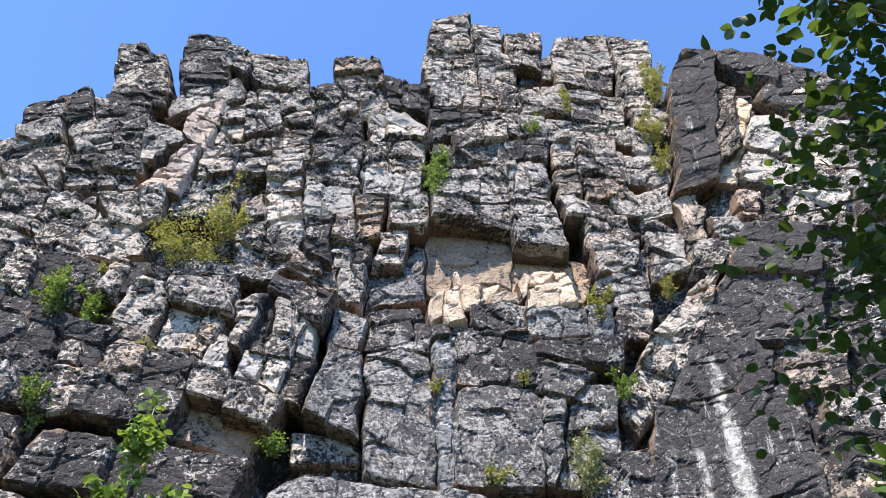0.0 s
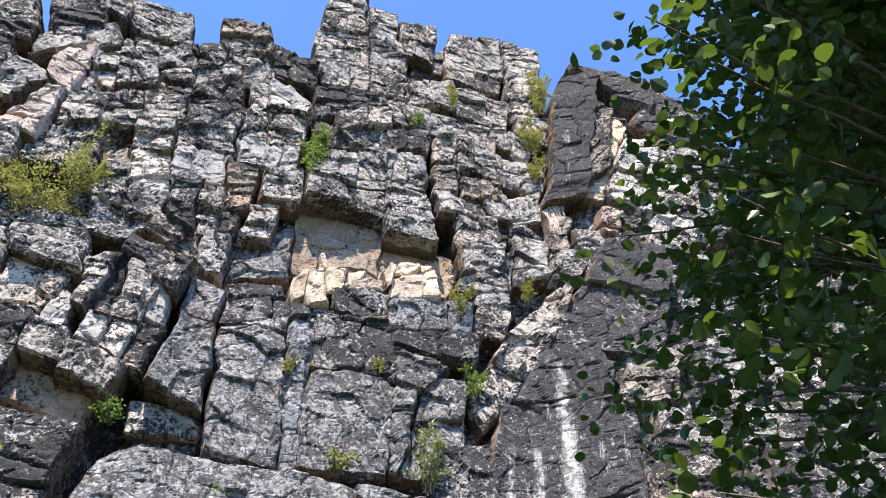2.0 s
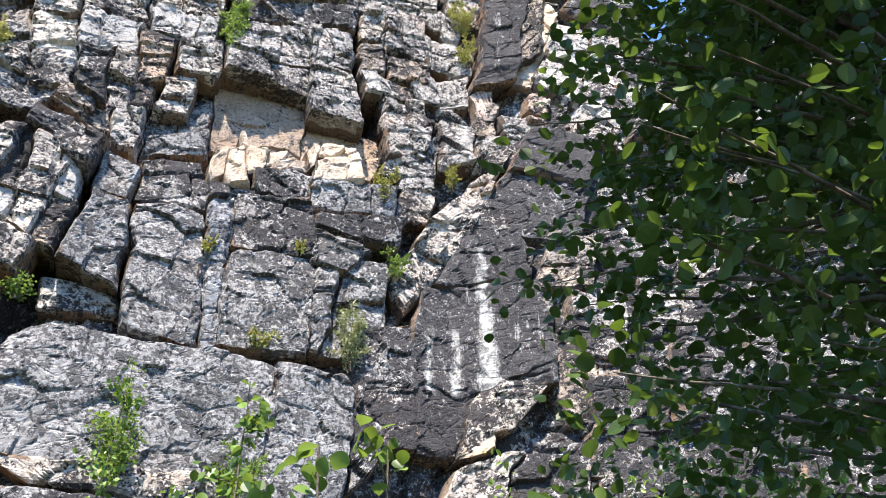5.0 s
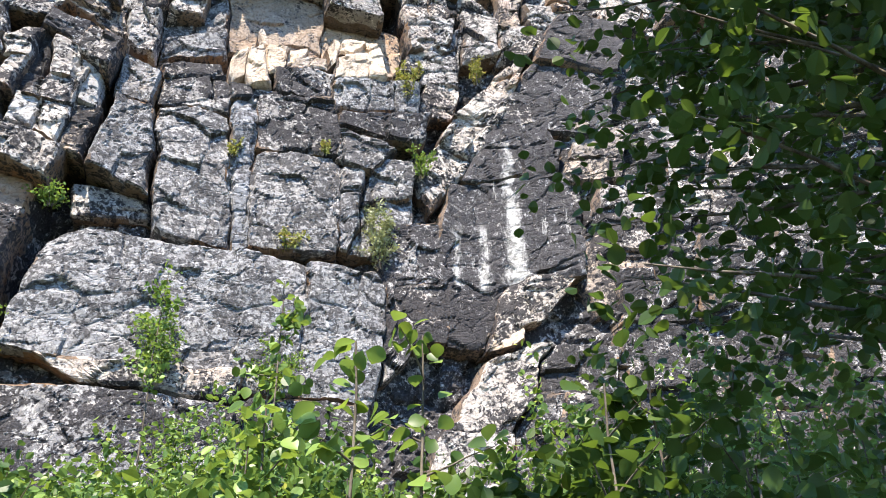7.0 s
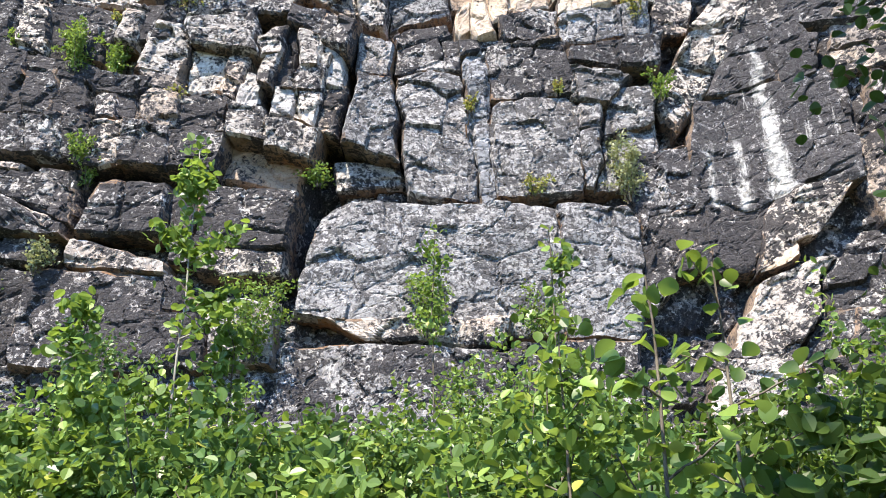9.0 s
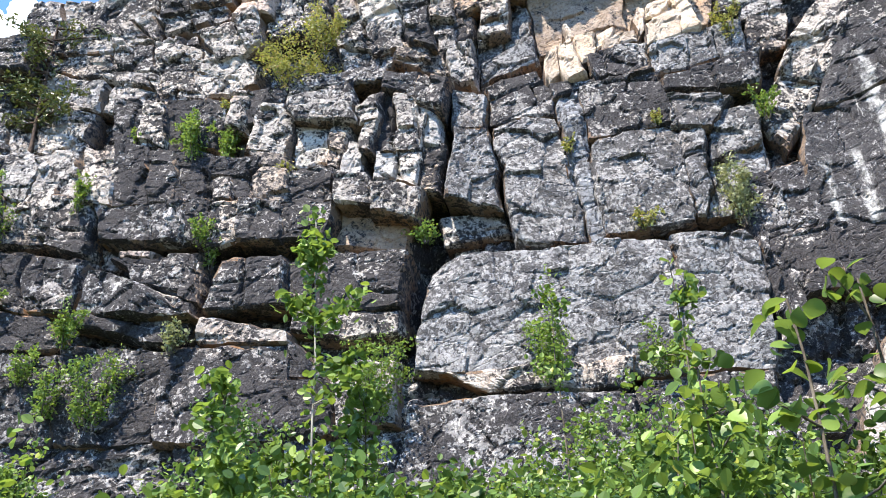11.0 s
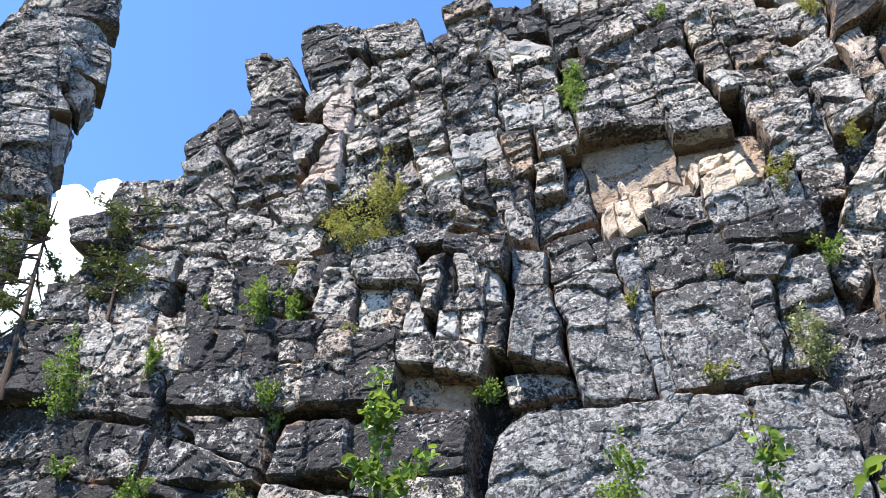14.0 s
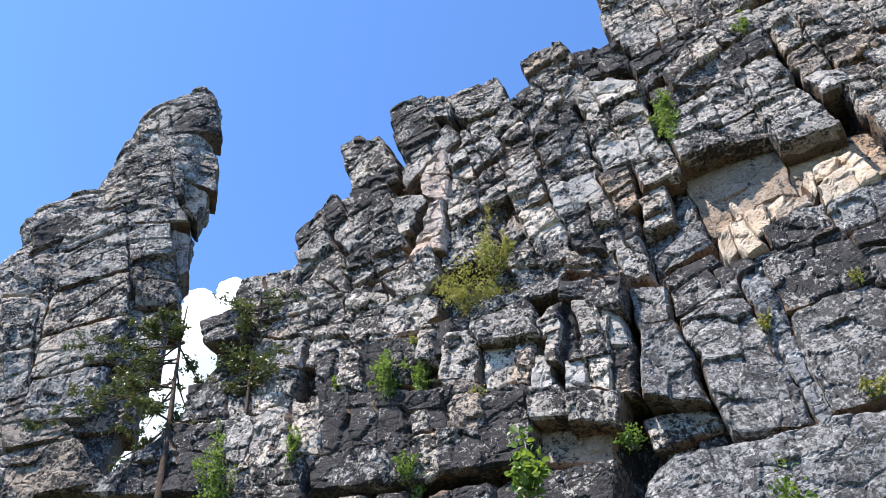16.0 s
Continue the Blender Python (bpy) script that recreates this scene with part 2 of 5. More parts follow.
def fractal(u, v, seed, octaves=4):
    total, amp = 0.0, 1.0
    for k in range(octaves):
        total = total + amp * smooth_noise(u * 2 ** k + 17.3 * k, v * 2 ** k - 9.1 * k, seed + k)
        amp *= 0.5
    return total


def chips(u, v, seed, tilt, gap):
    """Broken facets: every cell has its own level and tilt, with open joints between the cells."""
    i, j = np.floor(u), np.floor(v)
    first, second = np.full(u.shape, 9.0), np.full(u.shape, 9.0)
    level = np.zeros(u.shape)
    for p in (-1, 0, 1):
        for q in (-1, 0, 1):
            ci, cj = i + p, j + q
            du = u - ci - 0.1 - 0.8 * hashed(ci, cj, seed)
            dv = v - cj - 0.1 - 0.8 * hashed(ci, cj, seed + 1)
            dist = np.maximum(np.abs(du), np.abs(dv)) * 0.6 + np.hypot(du, dv) * 0.4
            mine = hashed(ci, cj, seed + 2) - 0.5 + tilt * ((hashed(ci, cj, seed + 3) - 0.5) * du + (hashed(ci, cj, seed + 4) - 0.5) * dv)
            near = dist < first
            second = np.where(near, first, np.minimum(second, dist))
            level = np.where(near, mine, level)
            first = np.where(near, dist, first)
    return level - gap * np.exp(-((second - first) / 0.055) ** 2)


def relief(u, v, seed, rough=1.0):
    """Broken limestone: large chunks, small chips, thin beds and grit."""
    u2 = u + 0.25 * fractal(u * 1.1, v * 1.1, seed + 50, 4)
    v2 = v + 0.20 * fractal(u * 1.1, v * 1.1, seed + 60, 4)
    out = 0.17 * chips(u2 / 1.05, v2 / 0.7, seed, 1.5, 0.55) * min(rough, 1.2)
    out = out + 0.06 * chips(u2 / 0.40, v2 / 0.25, seed + 7, 1.4, 0.75)
    out = out + 0.02 * chips(u2 / 0.17, v2 / 0.12, seed + 9, 1.0, 0.8)
    return rough * (out + 0.12 * fractal(u * 0.8, v * 0.8, seed + 20, 3) + 0.03 * fractal(u * 5, v * 6, seed + 30, 3))


# ---- building helpers ----
def mesh_from(name, verts, faces, material, smooth=False):
    me = bpy.data.meshes.new(name)
    verts = np.asarray(verts, dtype=np.float32)
    faces = np.asarray(faces, dtype=np.int32)
    n = faces.shape[1]
    me.vertices.add(len(verts))
    me.vertices.foreach_set("co", verts.ravel())
    me.loops.add(faces.size)
    me.loops.foreach_set("vertex_index", faces.ravel())
    me.polygons.add(len(faces))
    me.polygons.foreach_set("loop_start", np.arange(0, faces.size, n, dtype=np.int32))
    me.polygons.foreach_set("use_smooth", np.full(len(faces), smooth))
    me.materials.append(material)
    me.update(calc_edges=True)
    return me


def grid_faces(nu, nv):
    k = (np.arange(nv - 1)[:, None] * nu + np.arange(nu - 1)[None, :]).ravel()
    return np.stack([k, k + 1, k + nu + 1, k + nu], 1)


def child(name, mesh, parent, label=""):
    ob = new(name, mesh)
    ob.parent = parent
    return tagged(ob, label) if label else ob


def cliff_face(x, z):
    """How far off the sheer face stands at a place x, z."""
    return 16 + 0.13 * np.clip(x, -40, 6) - 0.45 * np.clip(x - 6.5, 0, 12) + 0.04 * (z - 10)


class Face:
    """A rock face on which blocks sit: its owner and the way from u, v and depth to the world."""

    def __init__(self, owner, place):
        self.owner, self.place, self.count, self.cracks = owner, place, 0, []


def crack(face, *points):
    """An open joint that runs across the blocks from point to point (pairs of width and height)."""
    for i in range(0, len(points) - 2, 2):
        face.cracks.append(points[i:i + 4])


def joints(face, x, z, width=0.032, deep=0.2):
    """How deep the open joints of a face cut at x, z."""
    cut = np.zeros(x.shape)
    wx = x + 0.08 * fractal(x * 2.4, z * 2.4, 91, 3)
    wz = z + 0.08 * fractal(x * 2.4 + 31, z * 2.4, 92, 3)
    for x0, z0, x1, z1 in face.cracks:
        near = (x > min(x0, x1) - 0.5) & (x < max(x0, x1) + 0.5) & (z > min(z0, z1) - 0.5) & (z < max(z0, z1) + 0.5)
        if not near.any():
            continue
        dx, dz = x1 - x0, z1 - z0
        k = np.clip(((wx[near] - x0) * dx + (wz[near] - z0) * dz) / max(dx * dx + dz * dz, 1e-6), 0, 1)
        far = np.hypot(wx[near] - x0 - k * dx, wz[near] - z0 - k * dz)
        cut[near] = np.maximum(cut[near], deep * (0.3 + 0.75 * (abs(x0 * 7.13 + z0 * 3.7) % 1)) * np.exp(-(far / width) ** 2))
    return cut * np.clip(0.75 + 1.1 * fractal(x * 1.9 + 7, z * 1.9, 93, 2), 0.15, 1)


STEP = 0.042


def facets(u, v, seed, rough):
    """Broken limestone inside a block: tilted facets at three sizes with fine joints, and grit."""
    wide = 0.6 + 0.8 * ((seed * 0.618) % 1)
    u2 = u + 0.22 * fractal(u * 1.1, v * 1.1, seed + 50, 4)
    v2 = v + 0.20 * fractal(u * 1.1, v * 1.1, seed + 60, 4)
    out = 0.135 * chips(u2 / (0.9 * wide), v2 / 0.8, seed, 2.4, 0.34)
    out = out + 0.048 * chips(u2 / (0.36 * wide), v2 / 0.31, seed + 7, 1.9, 0.4)
    out = out + 0.010 * chips(u2 / 0.17, v2 / 0.13, seed + 9, 1.6, 0.45)
    return rough * (1.2 * out + 0.08 * fractal(u * 0.8, v * 0.8, seed + 20, 3) + 0.018 * fractal(u * 5, v * 6, seed + 30, 3))


def rock(u, v, w, h, slope, lean, taper, skew, out, material, rough=1.0, face=None, thick=1.6, soft=0.0, most=1.4):
    """A piece of the face: centre, width and height, slope of its beds, lean of its sides, how far it stands out.
    Rough rock has parted along one more joint wherever it is wider or higher than most."""
    if rough < 0.6 or max(w, h) < most:
        block(u, v, w, h, slope, lean, taper, skew, out, material, rough, face, thick, soft)
        return
    rnd = random.Random(int(u * 917 + v * 3571))
    cut = rnd.uniform(-0.3, 0.3)
    tip = rnd.uniform(-0.14, 0.14)
    for k in (-1, 1):
        # corners of the half, top left, top right, bottom right, bottom left
        if w > h:
            ring = ((-1, 1), (cut + tip, 1), (cut - tip, -1), (-1, -1)) if k < 0 else ((cut + tip, 1), (1, 1), (1, -1), (cut - tip, -1))
        else:
            ring = ((-1, cut - tip), (1, cut + tip), (1, -1), (-1, -1)) if k < 0 else ((-1, 1), (1, 1), (1, cut + tip), (-1, cut - tip))
        (x0, z0), (x1, z1), (x2, z2), (x3, z3) = [(u + a * w / 2 * (1 + taper * b) + lean * b * h / 2, v + b * h / 2 * (1 - skew * a) + slope * a * w / 2) for a, b in ring]
        w1, h1 = (x1 - x0 + x2 - x3) / 2, (z0 - z3 + z1 - z2) / 2
        rock((x0 + x1 + x2 + x3) / 4, (z0 + z1 + z2 + z3) / 4, w1, h1, (z1 + z2 - z0 - z3) / (2 * w1), (x0 + x1 - x2 - x3) / (2 * h1), (x1 - x0 - x2 + x3) / (2 * w1), (z0 - z3 - z1 + z2) / (2 * h1), out + rnd.uniform(-0.07, 0.07), material, rough, face, thick, soft, most * 1.12)


def block(u, v, w, h, slope, lean, taper, skew, out, material, rough=1.0, face=None, thick=1.6, soft=0.0):
    """One block between its joints."""
    face = face or CLIFF
    face.count += 1
    seed = 1000 + 37 * face.count
    rnd = random.Random(seed)
    nu, nv = max(8, int(w * 1.03 / STEP)), max(8, int(h * 1.03 / STEP))
    s, t = np.meshgrid(np.linspace(-1, 1, nu), np.linspace(-1, 1, nv))
    s0, t0 = s, t
    w, h = w * rnd.uniform(1.0, 1.04) + 0.10, h * rnd.uniform(1.0, 1.04) + 0.10
    worn = rnd.uniform(0.0, 0.10) + soft
    s, t = s * np.sqrt(1 - worn * t * t / 2), t * np.sqrt(1 - worn * s * s / 2)
    # broken-off corners
    for a, b in ((1, 1), (1, -1), (-1, 1), (-1, -1)):
        over = np.clip(a * s + b * t - 2 + rnd.uniform(-0.4, 0.32), 0, 1)
        s, t = s - a * over * rnd.uniform(0.25, 0.6), t - b * over * rnd.uniform(0.25, 0.6)
    x = u + s * w / 2 * (1 + taper * t) + lean * t * h / 2
    z = v + t * h / 2 * (1 - skew * s) + slope * s * w / 2
    size = min(w, h)
    # the joints wander, and neighbours share them
    x, z = x + 0.20 * fractal(x * 1.2, z * 1.2, 13, 4), z + 0.18 * fractal(x * 1.2 + 40, z * 1.2, 15, 4)
    # the front: a tilted plane, cut by planes that slope off to the sides
    px, pz = s * w / 2, t * h / 2
    plain = min(1.0, rough * material["rough"])
    out = out + rnd.uniform(-0.09, 0.09) * plain
    depth = rnd.uniform(-0.10, 0.10) * px + rnd.uniform(-0.08, 0.08) * pz
    for k in range(rnd.randrange(2, 4 + int(min(size, 2)))):
        ang = rnd.uniform(0, 2 * math.pi)
        reach = abs(math.cos(ang)) * w / 2 + abs(math.sin(ang)) * h / 2
        depth = np.minimum(depth, (reach * rnd.uniform(0.95 - 0.6 * plain, 0.95) - px * math.cos(ang) - pz * math.sin(ang)) * rnd.uniform(0.12, 0.6) * (0.4 + 0.6 * plain) + 0.02)
    depth = np.maximum(depth, -0.10 - 0.16 * min(1.0, size))
    inner = np.minimum((1 - np.abs(s0)) * w / 2, (1 - np.abs(t0)) * h / 2)
    round_off = (0.02 + (0.02 + 0.16 * soft) * size) * (0.5 + 2.0 * np.clip(0.5 + fractal(x * 0.9, z * 0.9, seed + 8, 2), 0, 1))
    k = np.clip(1 - inner / round_off, 0, 1)
    dip = 0.8 * math.atan(slope) + rnd.uniform(-0.12, 0.12)
    depth = out + depth + facets(x * math.cos(dip) + z * math.sin(dip), z * math.cos(dip) - x * math.sin(dip), seed, rough * material["rough"])
    depth = depth - round_off * 0.85 * (1 - np.sqrt(1 - k * k * 0.98)) - 0.4 * np.clip(0.8 + 1.5 * fractal(x * 0.8, z * 0.8, 71, 3), 0.15, 1.1) * np.clip(1 - inner / 0.09, 0, 1) ** 1.5
    depth = depth - joints(face, x, z)
    faces = [grid_faces(nu, nv)]
    # the sides run back into the face
    rim = np.concatenate([np.arange(nu), np.arange(1, nv) * nu + nu - 1, (nv - 1) * nu + np.arange(nu - 2, -1, -1), np.arange(nv - 2, 0, -1) * nu])
    X, Z, D = [x.ravel()], [z.ravel()], [depth.ravel()]
    last, total, m = rim, nu * nv, len(rim)
    rings = max(4, int(thick / 0.22))
    for r in range(1, rings + 1):
        back = thick * r / rings
        wob = 0.10 * min(1.0, size) * fractal(X[0][rim] * 1.5 + back * 2, Z[0][rim] * 1.5 + back * 3, seed + 11, 3)
        pull = 1 - 0.05 * r / rings + wob / max(size, 0.5)
        X.append(u + (X[0][rim] - u) * pull)
        Z.append(v + (Z[0][rim] - v) * pull)
        D.append(D[0][rim] - back)
        ring = total + np.arange(m)
        faces.append(np.stack([last, ring, np.roll(ring, -1), np.roll(last, -1)], 1))
        last, total = ring, total + m
    X, Z, D = np.concatenate(X), np.concatenate(Z), np.concatenate(D)
    me = mesh_from("rock_block", face.place(X, Z, D), np.concatenate(faces), material)
    # sides, undersides and joints carry less lichen, in a brown darkened for shade
    me.materials.append(FRESH_SHADED)
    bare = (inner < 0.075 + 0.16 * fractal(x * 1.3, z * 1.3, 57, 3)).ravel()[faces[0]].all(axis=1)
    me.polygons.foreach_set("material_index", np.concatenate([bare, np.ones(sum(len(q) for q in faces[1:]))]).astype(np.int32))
    return child("rock_block", me, face.owner)


# ---- ground ----
def ground_height(x, y):
    return 0.36 * np.clip(y, -3.5, 6) + 0.17 * np.clip(y - 6, 0, 24) + 0.25 * fractal(x * 0.4, y * 0.4, 5, 3) + 0.10 * fractal(x * 1.1, y * 1.1, 6, 2)


def sheet(name, xs, ys, height, material):
    gx, gy = np.meshgrid(xs, ys)
    me = mesh_from(name, np.stack([gx.ravel(), gy.ravel(), height(gx, gy).ravel()], 1), grid_faces(len(xs), len(ys)), material, True)
    return new(name, me)


axis_fine = np.concatenate([[-2500, -900, -300, -120, -60], np.arange(-40, 40.1, 0.5), [60, 120, 300, 900, 2500]])
tagged(sheet("ground", axis_fine, axis_fine, ground_height, SOIL), "steep forest floor of dark soil and low grass", "ground", kind="structure")

# ---- the cliff ----
def skyline(x):
    """Height of the wall behind the blocks of the crest."""
    knots = [(-18, 12.8), (-16.3, 14.2), (-15.75, 17.2), (-14.9, 19.0), (-13.2, 20.6), (-12.5, 21.8), (-10.5, 23.2), (-8, 25), (-5.5, 25.2), (-2, 26.4), (-1.5, 27), (-1.1, 32.2), (8.0, 31.6), (8.5, 30), (11, 28.4), (13.5, 25.6), (20, 24)]
    return np.interp(x, [k[0] for k in knots], [k[1] for k in knots])


def wall_mesh():
    xs, vs = np.arange(-18, 20, 0.085), np.linspace(0, 1, 330)
    gx, gv = np.meshgrid(xs, vs)
    gz = 2.5 + gv * (skyline(gx) - 2.5)
    depth = -0.16 - 0.42 * np.clip((9.4 - gx) / 0.8, 0, 1) * np.clip((gz - 6) / 1.5, 0, 1) + 1.3 * relief(gx, gz, 77)
    # the crest rolls back
    depth = depth - 1.2 * np.clip((gv - 0.96) / 0.04, 0, 1) ** 2
    # the lower part stands out below the two ledges
    depth = depth + np.where(gx < -3.6, 0.5, 0.3) * np.clip((np.where(gx < -3, 14.9, 15.2) - gz) / 0.5, 0, 1)
    depth = depth + 0.1 * np.clip((10.0 - gz) / 0.4, 0, 1)

    def hollow(x0, z0, w, h, lean, by):
        a = (gx - x0 - lean * (gz - z0)) / w
        b = (gz - z0) / h
        return by * np.clip(1.9 - 1.9 * np.maximum(np.abs(a), np.abs(b)), 0, 1)
    # the roofed niche, then the deep chimneys
    depth = depth - hollow(1.9, 17.6, 2.9, 2.2, 0, 0.7)
    for x0, z0, w, h, lean, by in ((-3.1, 13.6, 0.5, 2.6, 0.19, 0.9), (-3.5, 9.6, 0.5, 2.2, 0.1, 0.9), (4.15, 20.2, 0.6, 2.6, -0.08, 0.9)):
        depth = depth - hollow(x0, z0, w, h, lean, by)
    depth = depth - joints(CLIFF, gx, gz, 0.08, 0.4)
    # top and back
    gx = np.vstack([gx, gx[-1:], gx[-1:]])
    gz = np.vstack([gz, gz[-1:] - 0.6, gz[-1:] * 0 + 2.5])
    depth = np.vstack([depth, depth[-1:] - 6, depth[-1:] - 8])
    x, z = gx.ravel(), gz.ravel()
    return mesh_from("cliff", np.stack([x, cliff_face(x, z) - depth.ravel(), z], 1), grid_faces(len(xs), len(vs) + 2), DARK)


CLIFF = Face(None, lambda x, z, d: np.stack([x, cliff_face(x, z) - d, z], 1))


def add_cliff():
    CLIFF.owner = tagged(new("cliff", wall_mesh()), "sheer grey limestone cliff broken into lichen-stained blocks and ledges", "cliff")
    return CLIFF.owner


# open joints of the cliff
crack(CLIFF, 0.51, 33.53, 0.72, 30.49, 0.94, 27.84)
crack(CLIFF, 2.30, 33.19, 2.27, 31.10, 2.38, 28.36, 2.41, 26.70)
crack(CLIFF, 6.87, 32.40, 6.88, 29.51, 6.91, 27.15)
crack(CLIFF, 6.54, 27.36, 6.24, 23.00)
crack(CLIFF, 4.58, 25.19, 4.49, 23.62)
crack(CLIFF, 2.12, 22.48, 2.18, 18.90)
crack(CLIFF, -1.00, 26.31, -0.81, 23.93)
crack(CLIFF, -0.11, 14.96, 0.03, 13.12, 0.20, 10.63)
crack(CLIFF, 0.43, 15.07, 0.55, 13.05, 0.53, 10.83)
crack(CLIFF, 2.62, 15.33, 2.73, 13.81, 2.84, 10.91)
crack(CLIFF, -1.81, 14.60, -1.57, 11.83, -1.43, 10.66)
crack(CLIFF, -1.67, 13.68, -1.01, 14.15, -0.12, 14.92)
crack(CLIFF, -2.53, 13.33, -1.83, 13.83)
crack(CLIFF, 0.61, 30.21, 2.27, 31.10)
crack(CLIFF, -0.89, 29.95, 0.60, 30.45)
crack(CLIFF, -0.76, 31.91, 0.43, 32.52)
crack(CLIFF, 0.69, 31.89, 1.91, 32.08)
crack(CLIFF, 2.15, 31.31, 3.51, 32.00)
crack(CLIFF, 4.40, 32.20, 5.60, 32.84, 6.93, 31.86)
crack(CLIFF, 4.16, 30.38, 5.64, 31.53, 6.93, 30.87)
crack(CLIFF, 7.11, 32.50, 8.11, 31.65)
crack(CLIFF, 6.93, 29.93, 7.96, 29.06)
crack(CLIFF, 4.55, 29.15, 6.76, 29.36)
crack(CLIFF, 4.48, 26.68, 6.63, 27.27)
crack(CLIFF, 3.82, 24.88, 5.75, 25.19)
crack(CLIFF, 4.59, 24.83, 5.37, 24.65, 6.15, 24.16)
crack(CLIFF, 3.73, 23.29, 6.00, 23.73)
crack(CLIFF, 6.20, 24.94, 7.54, 23.97)
crack(CLIFF, 6.21, 23.82, 7.49, 23.13)
crack(CLIFF, 1.95, 24.46, 3.40, 24.67)
crack(CLIFF, -0.83, 26.99, 0.88, 27.60, 2.33, 28.26)
crack(CLIFF, -0.76, 25.81, 0.90, 26.26, 2.41, 26.86)
crack(CLIFF, -0.00, 25.03, 1.77, 25.93)
crack(CLIFF, -0.41, 21.43, 1.92, 22.33)
crack(CLIFF, -0.37, 20.70, 2.01, 21.52)
crack(CLIFF, 2.10, 21.54, 3.64, 21.82)
crack(CLIFF, 2.14, 20.52, 3.76, 20.82)
crack(CLIFF, 2.16, 19.69, 3.80, 19.98)
crack(CLIFF, -5.11, 18.82, -4.24, 19.00)
crack(CLIFF, -4.13, 18.40, -2.75, 19.09)
crack(CLIFF, -5.76, 23.68, -4.71, 24.26, -3.23, 24.92)
crack(CLIFF, -5.44, 22.11, -4.67, 22.36, -3.73, 22.89)
crack(CLIFF, -4.42, 20.95, -2.97, 21.44)
crack(CLIFF, -2.67, 20.48, -1.61, 20.93)
crack(CLIFF, -1.74, 20.02, -0.52, 20.14)
crack(CLIFF, -5.11, 26.05, -4.52, 22.57)
crack(CLIFF, -3.12, 24.80, -2.69, 20.62)
crack(CLIFF, -2.07, 23.35, -1.74, 20.90)
crack(CLIFF, -6.46, 20.34, -5.42, 20.26)
crack(CLIFF, -8.99, 18.80, -8.42, 20.10, -7.90, 21.23)
crack(CLIFF, -11.30, 20.70, -9.70, 21.71)
crack(CLIFF, -10.96, 20.02, -9.35, 20.65)
crack(CLIFF, -10.93, 18.91, -8.40, 19.47)
crack(CLIFF, -10.73, 18.03, -9.80, 17.99, -8.23, 17.91)
crack(CLIFF, -10.58, 17.26, -9.17, 17.08, -7.97, 17.09)
crack(CLIFF, -9.52, 15.68, -8.77, 15.58, -7.87, 15.44)
crack(CLIFF, -13.23, 21.34, -12.34, 21.64, -11.50, 22.13)
crack(CLIFF, -10.51, 15.70, -10.79, 16.77, -10.60, 17.31)
crack(CLIFF, -12.32, 17.84, -10.78, 18.15)
crack(CLIFF, -7.54, 23.29, -7.20, 21.55, -7.42, 19.82)
crack(CLIFF, -6.99, 24.96, -6.25, 21.69)
crack(CLIFF, 5.03, 21.31, 6.54, 21.26, 7.59, 20.04)
crack(CLIFF, 6.55, 21.31, 6.23, 18.34)
crack(CLIFF, 4.74, 18.52, 6.04, 18.32)
crack(CLIFF, 4.72, 20.08, 6.17, 19.88)
crack(CLIFF, 2.58, 16.42, 2.54, 15.31)
crack(CLIFF, 3.48, 16.53, 3.45, 15.51)
crack(CLIFF, 4.22, 16.63, 4.21, 15.66)
crack(CLIFF, 1.15, 15.19, 2.61, 15.09)
crack(CLIFF, 2.66, 14.55, 4.50, 14.62)
crack(CLIFF, 1.25, 13.53, 2.63, 13.72)
crack(CLIFF, 3.35, 13.57, 3.24, 10.97)
crack(CLIFF, -6.89, 15.04, -5.51, 15.49)
crack(CLIFF, -4.38, 14.64, -3.95, 12.37)
crack(CLIFF, -3.69, 14.79, -3.48, 13.32)
crack(CLIFF, -4.96, 13.02, -4.14, 12.33)
crack(CLIFF, -8.90, 13.10, -8.39, 11.68)
crack(CLIFF, -7.76, 13.16, -7.42, 11.87)
crack(CLIFF, -8.91, 14.82, -8.55, 13.53)
crack(CLIFF, -6.92, 12.98, -5.96, 12.82)
crack(CLIFF, -5.72, 11.17, -6.70, 10.85)
crack(CLIFF, -7.99, 11.45, -7.14, 11.76)
crack(CLIFF, -1.83, 10.30, -1.80, 9.29)
crack(CLIFF, 2.13, 10.38, 2.00, 9.53)
crack(CLIFF, -2.69, 13.10, -1.75, 13.85)
crack(CLIFF, 2.76, 12.64, 2.90, 11.47, 2.91, 10.93)
crack(CLIFF, -4.78, 9.34, -3.85, 9.25)
crack(CLIFF, -4.96, 10.52, -4.78, 9.34)
crack(CLIFF, -8.14, 9.69, -6.46, 9.73)
crack(CLIFF, -7.45, 10.39, -7.35, 9.15)
crack(CLIFF, -10.15, 9.82, -8.81, 9.03)
crack(CLIFF, -12.25, 10.56, -11.97, 9.35)
crack(CLIFF, -13.10, 9.28, -12.55, 8.02)
crack(CLIFF, -10.02, 8.68, -9.94, 7.76)
crack(CLIFF, -7.65, 8.16, -7.39, 7.14)
crack(CLIFF, -12.09, 11.51, -10.69, 11.32)
crack(CLIFF, -10.06, 12.02, -9.72, 11.01)
crack(CLIFF, -9.34, 11.96, -9.02, 10.96)
crack(CLIFF, -15.07, 18.51, -12.92, 18.38, -10.82, 18.22)
crack(CLIFF, -12.54, 17.16, -10.72, 16.84)
crack(CLIFF, -11.83, 18.13, -11.33, 15.51)
crack(CLIFF, -13.43, 15.20, -11.58, 15.16)
crack(CLIFF, 6.75, 15.00, 8.20, 14.83)
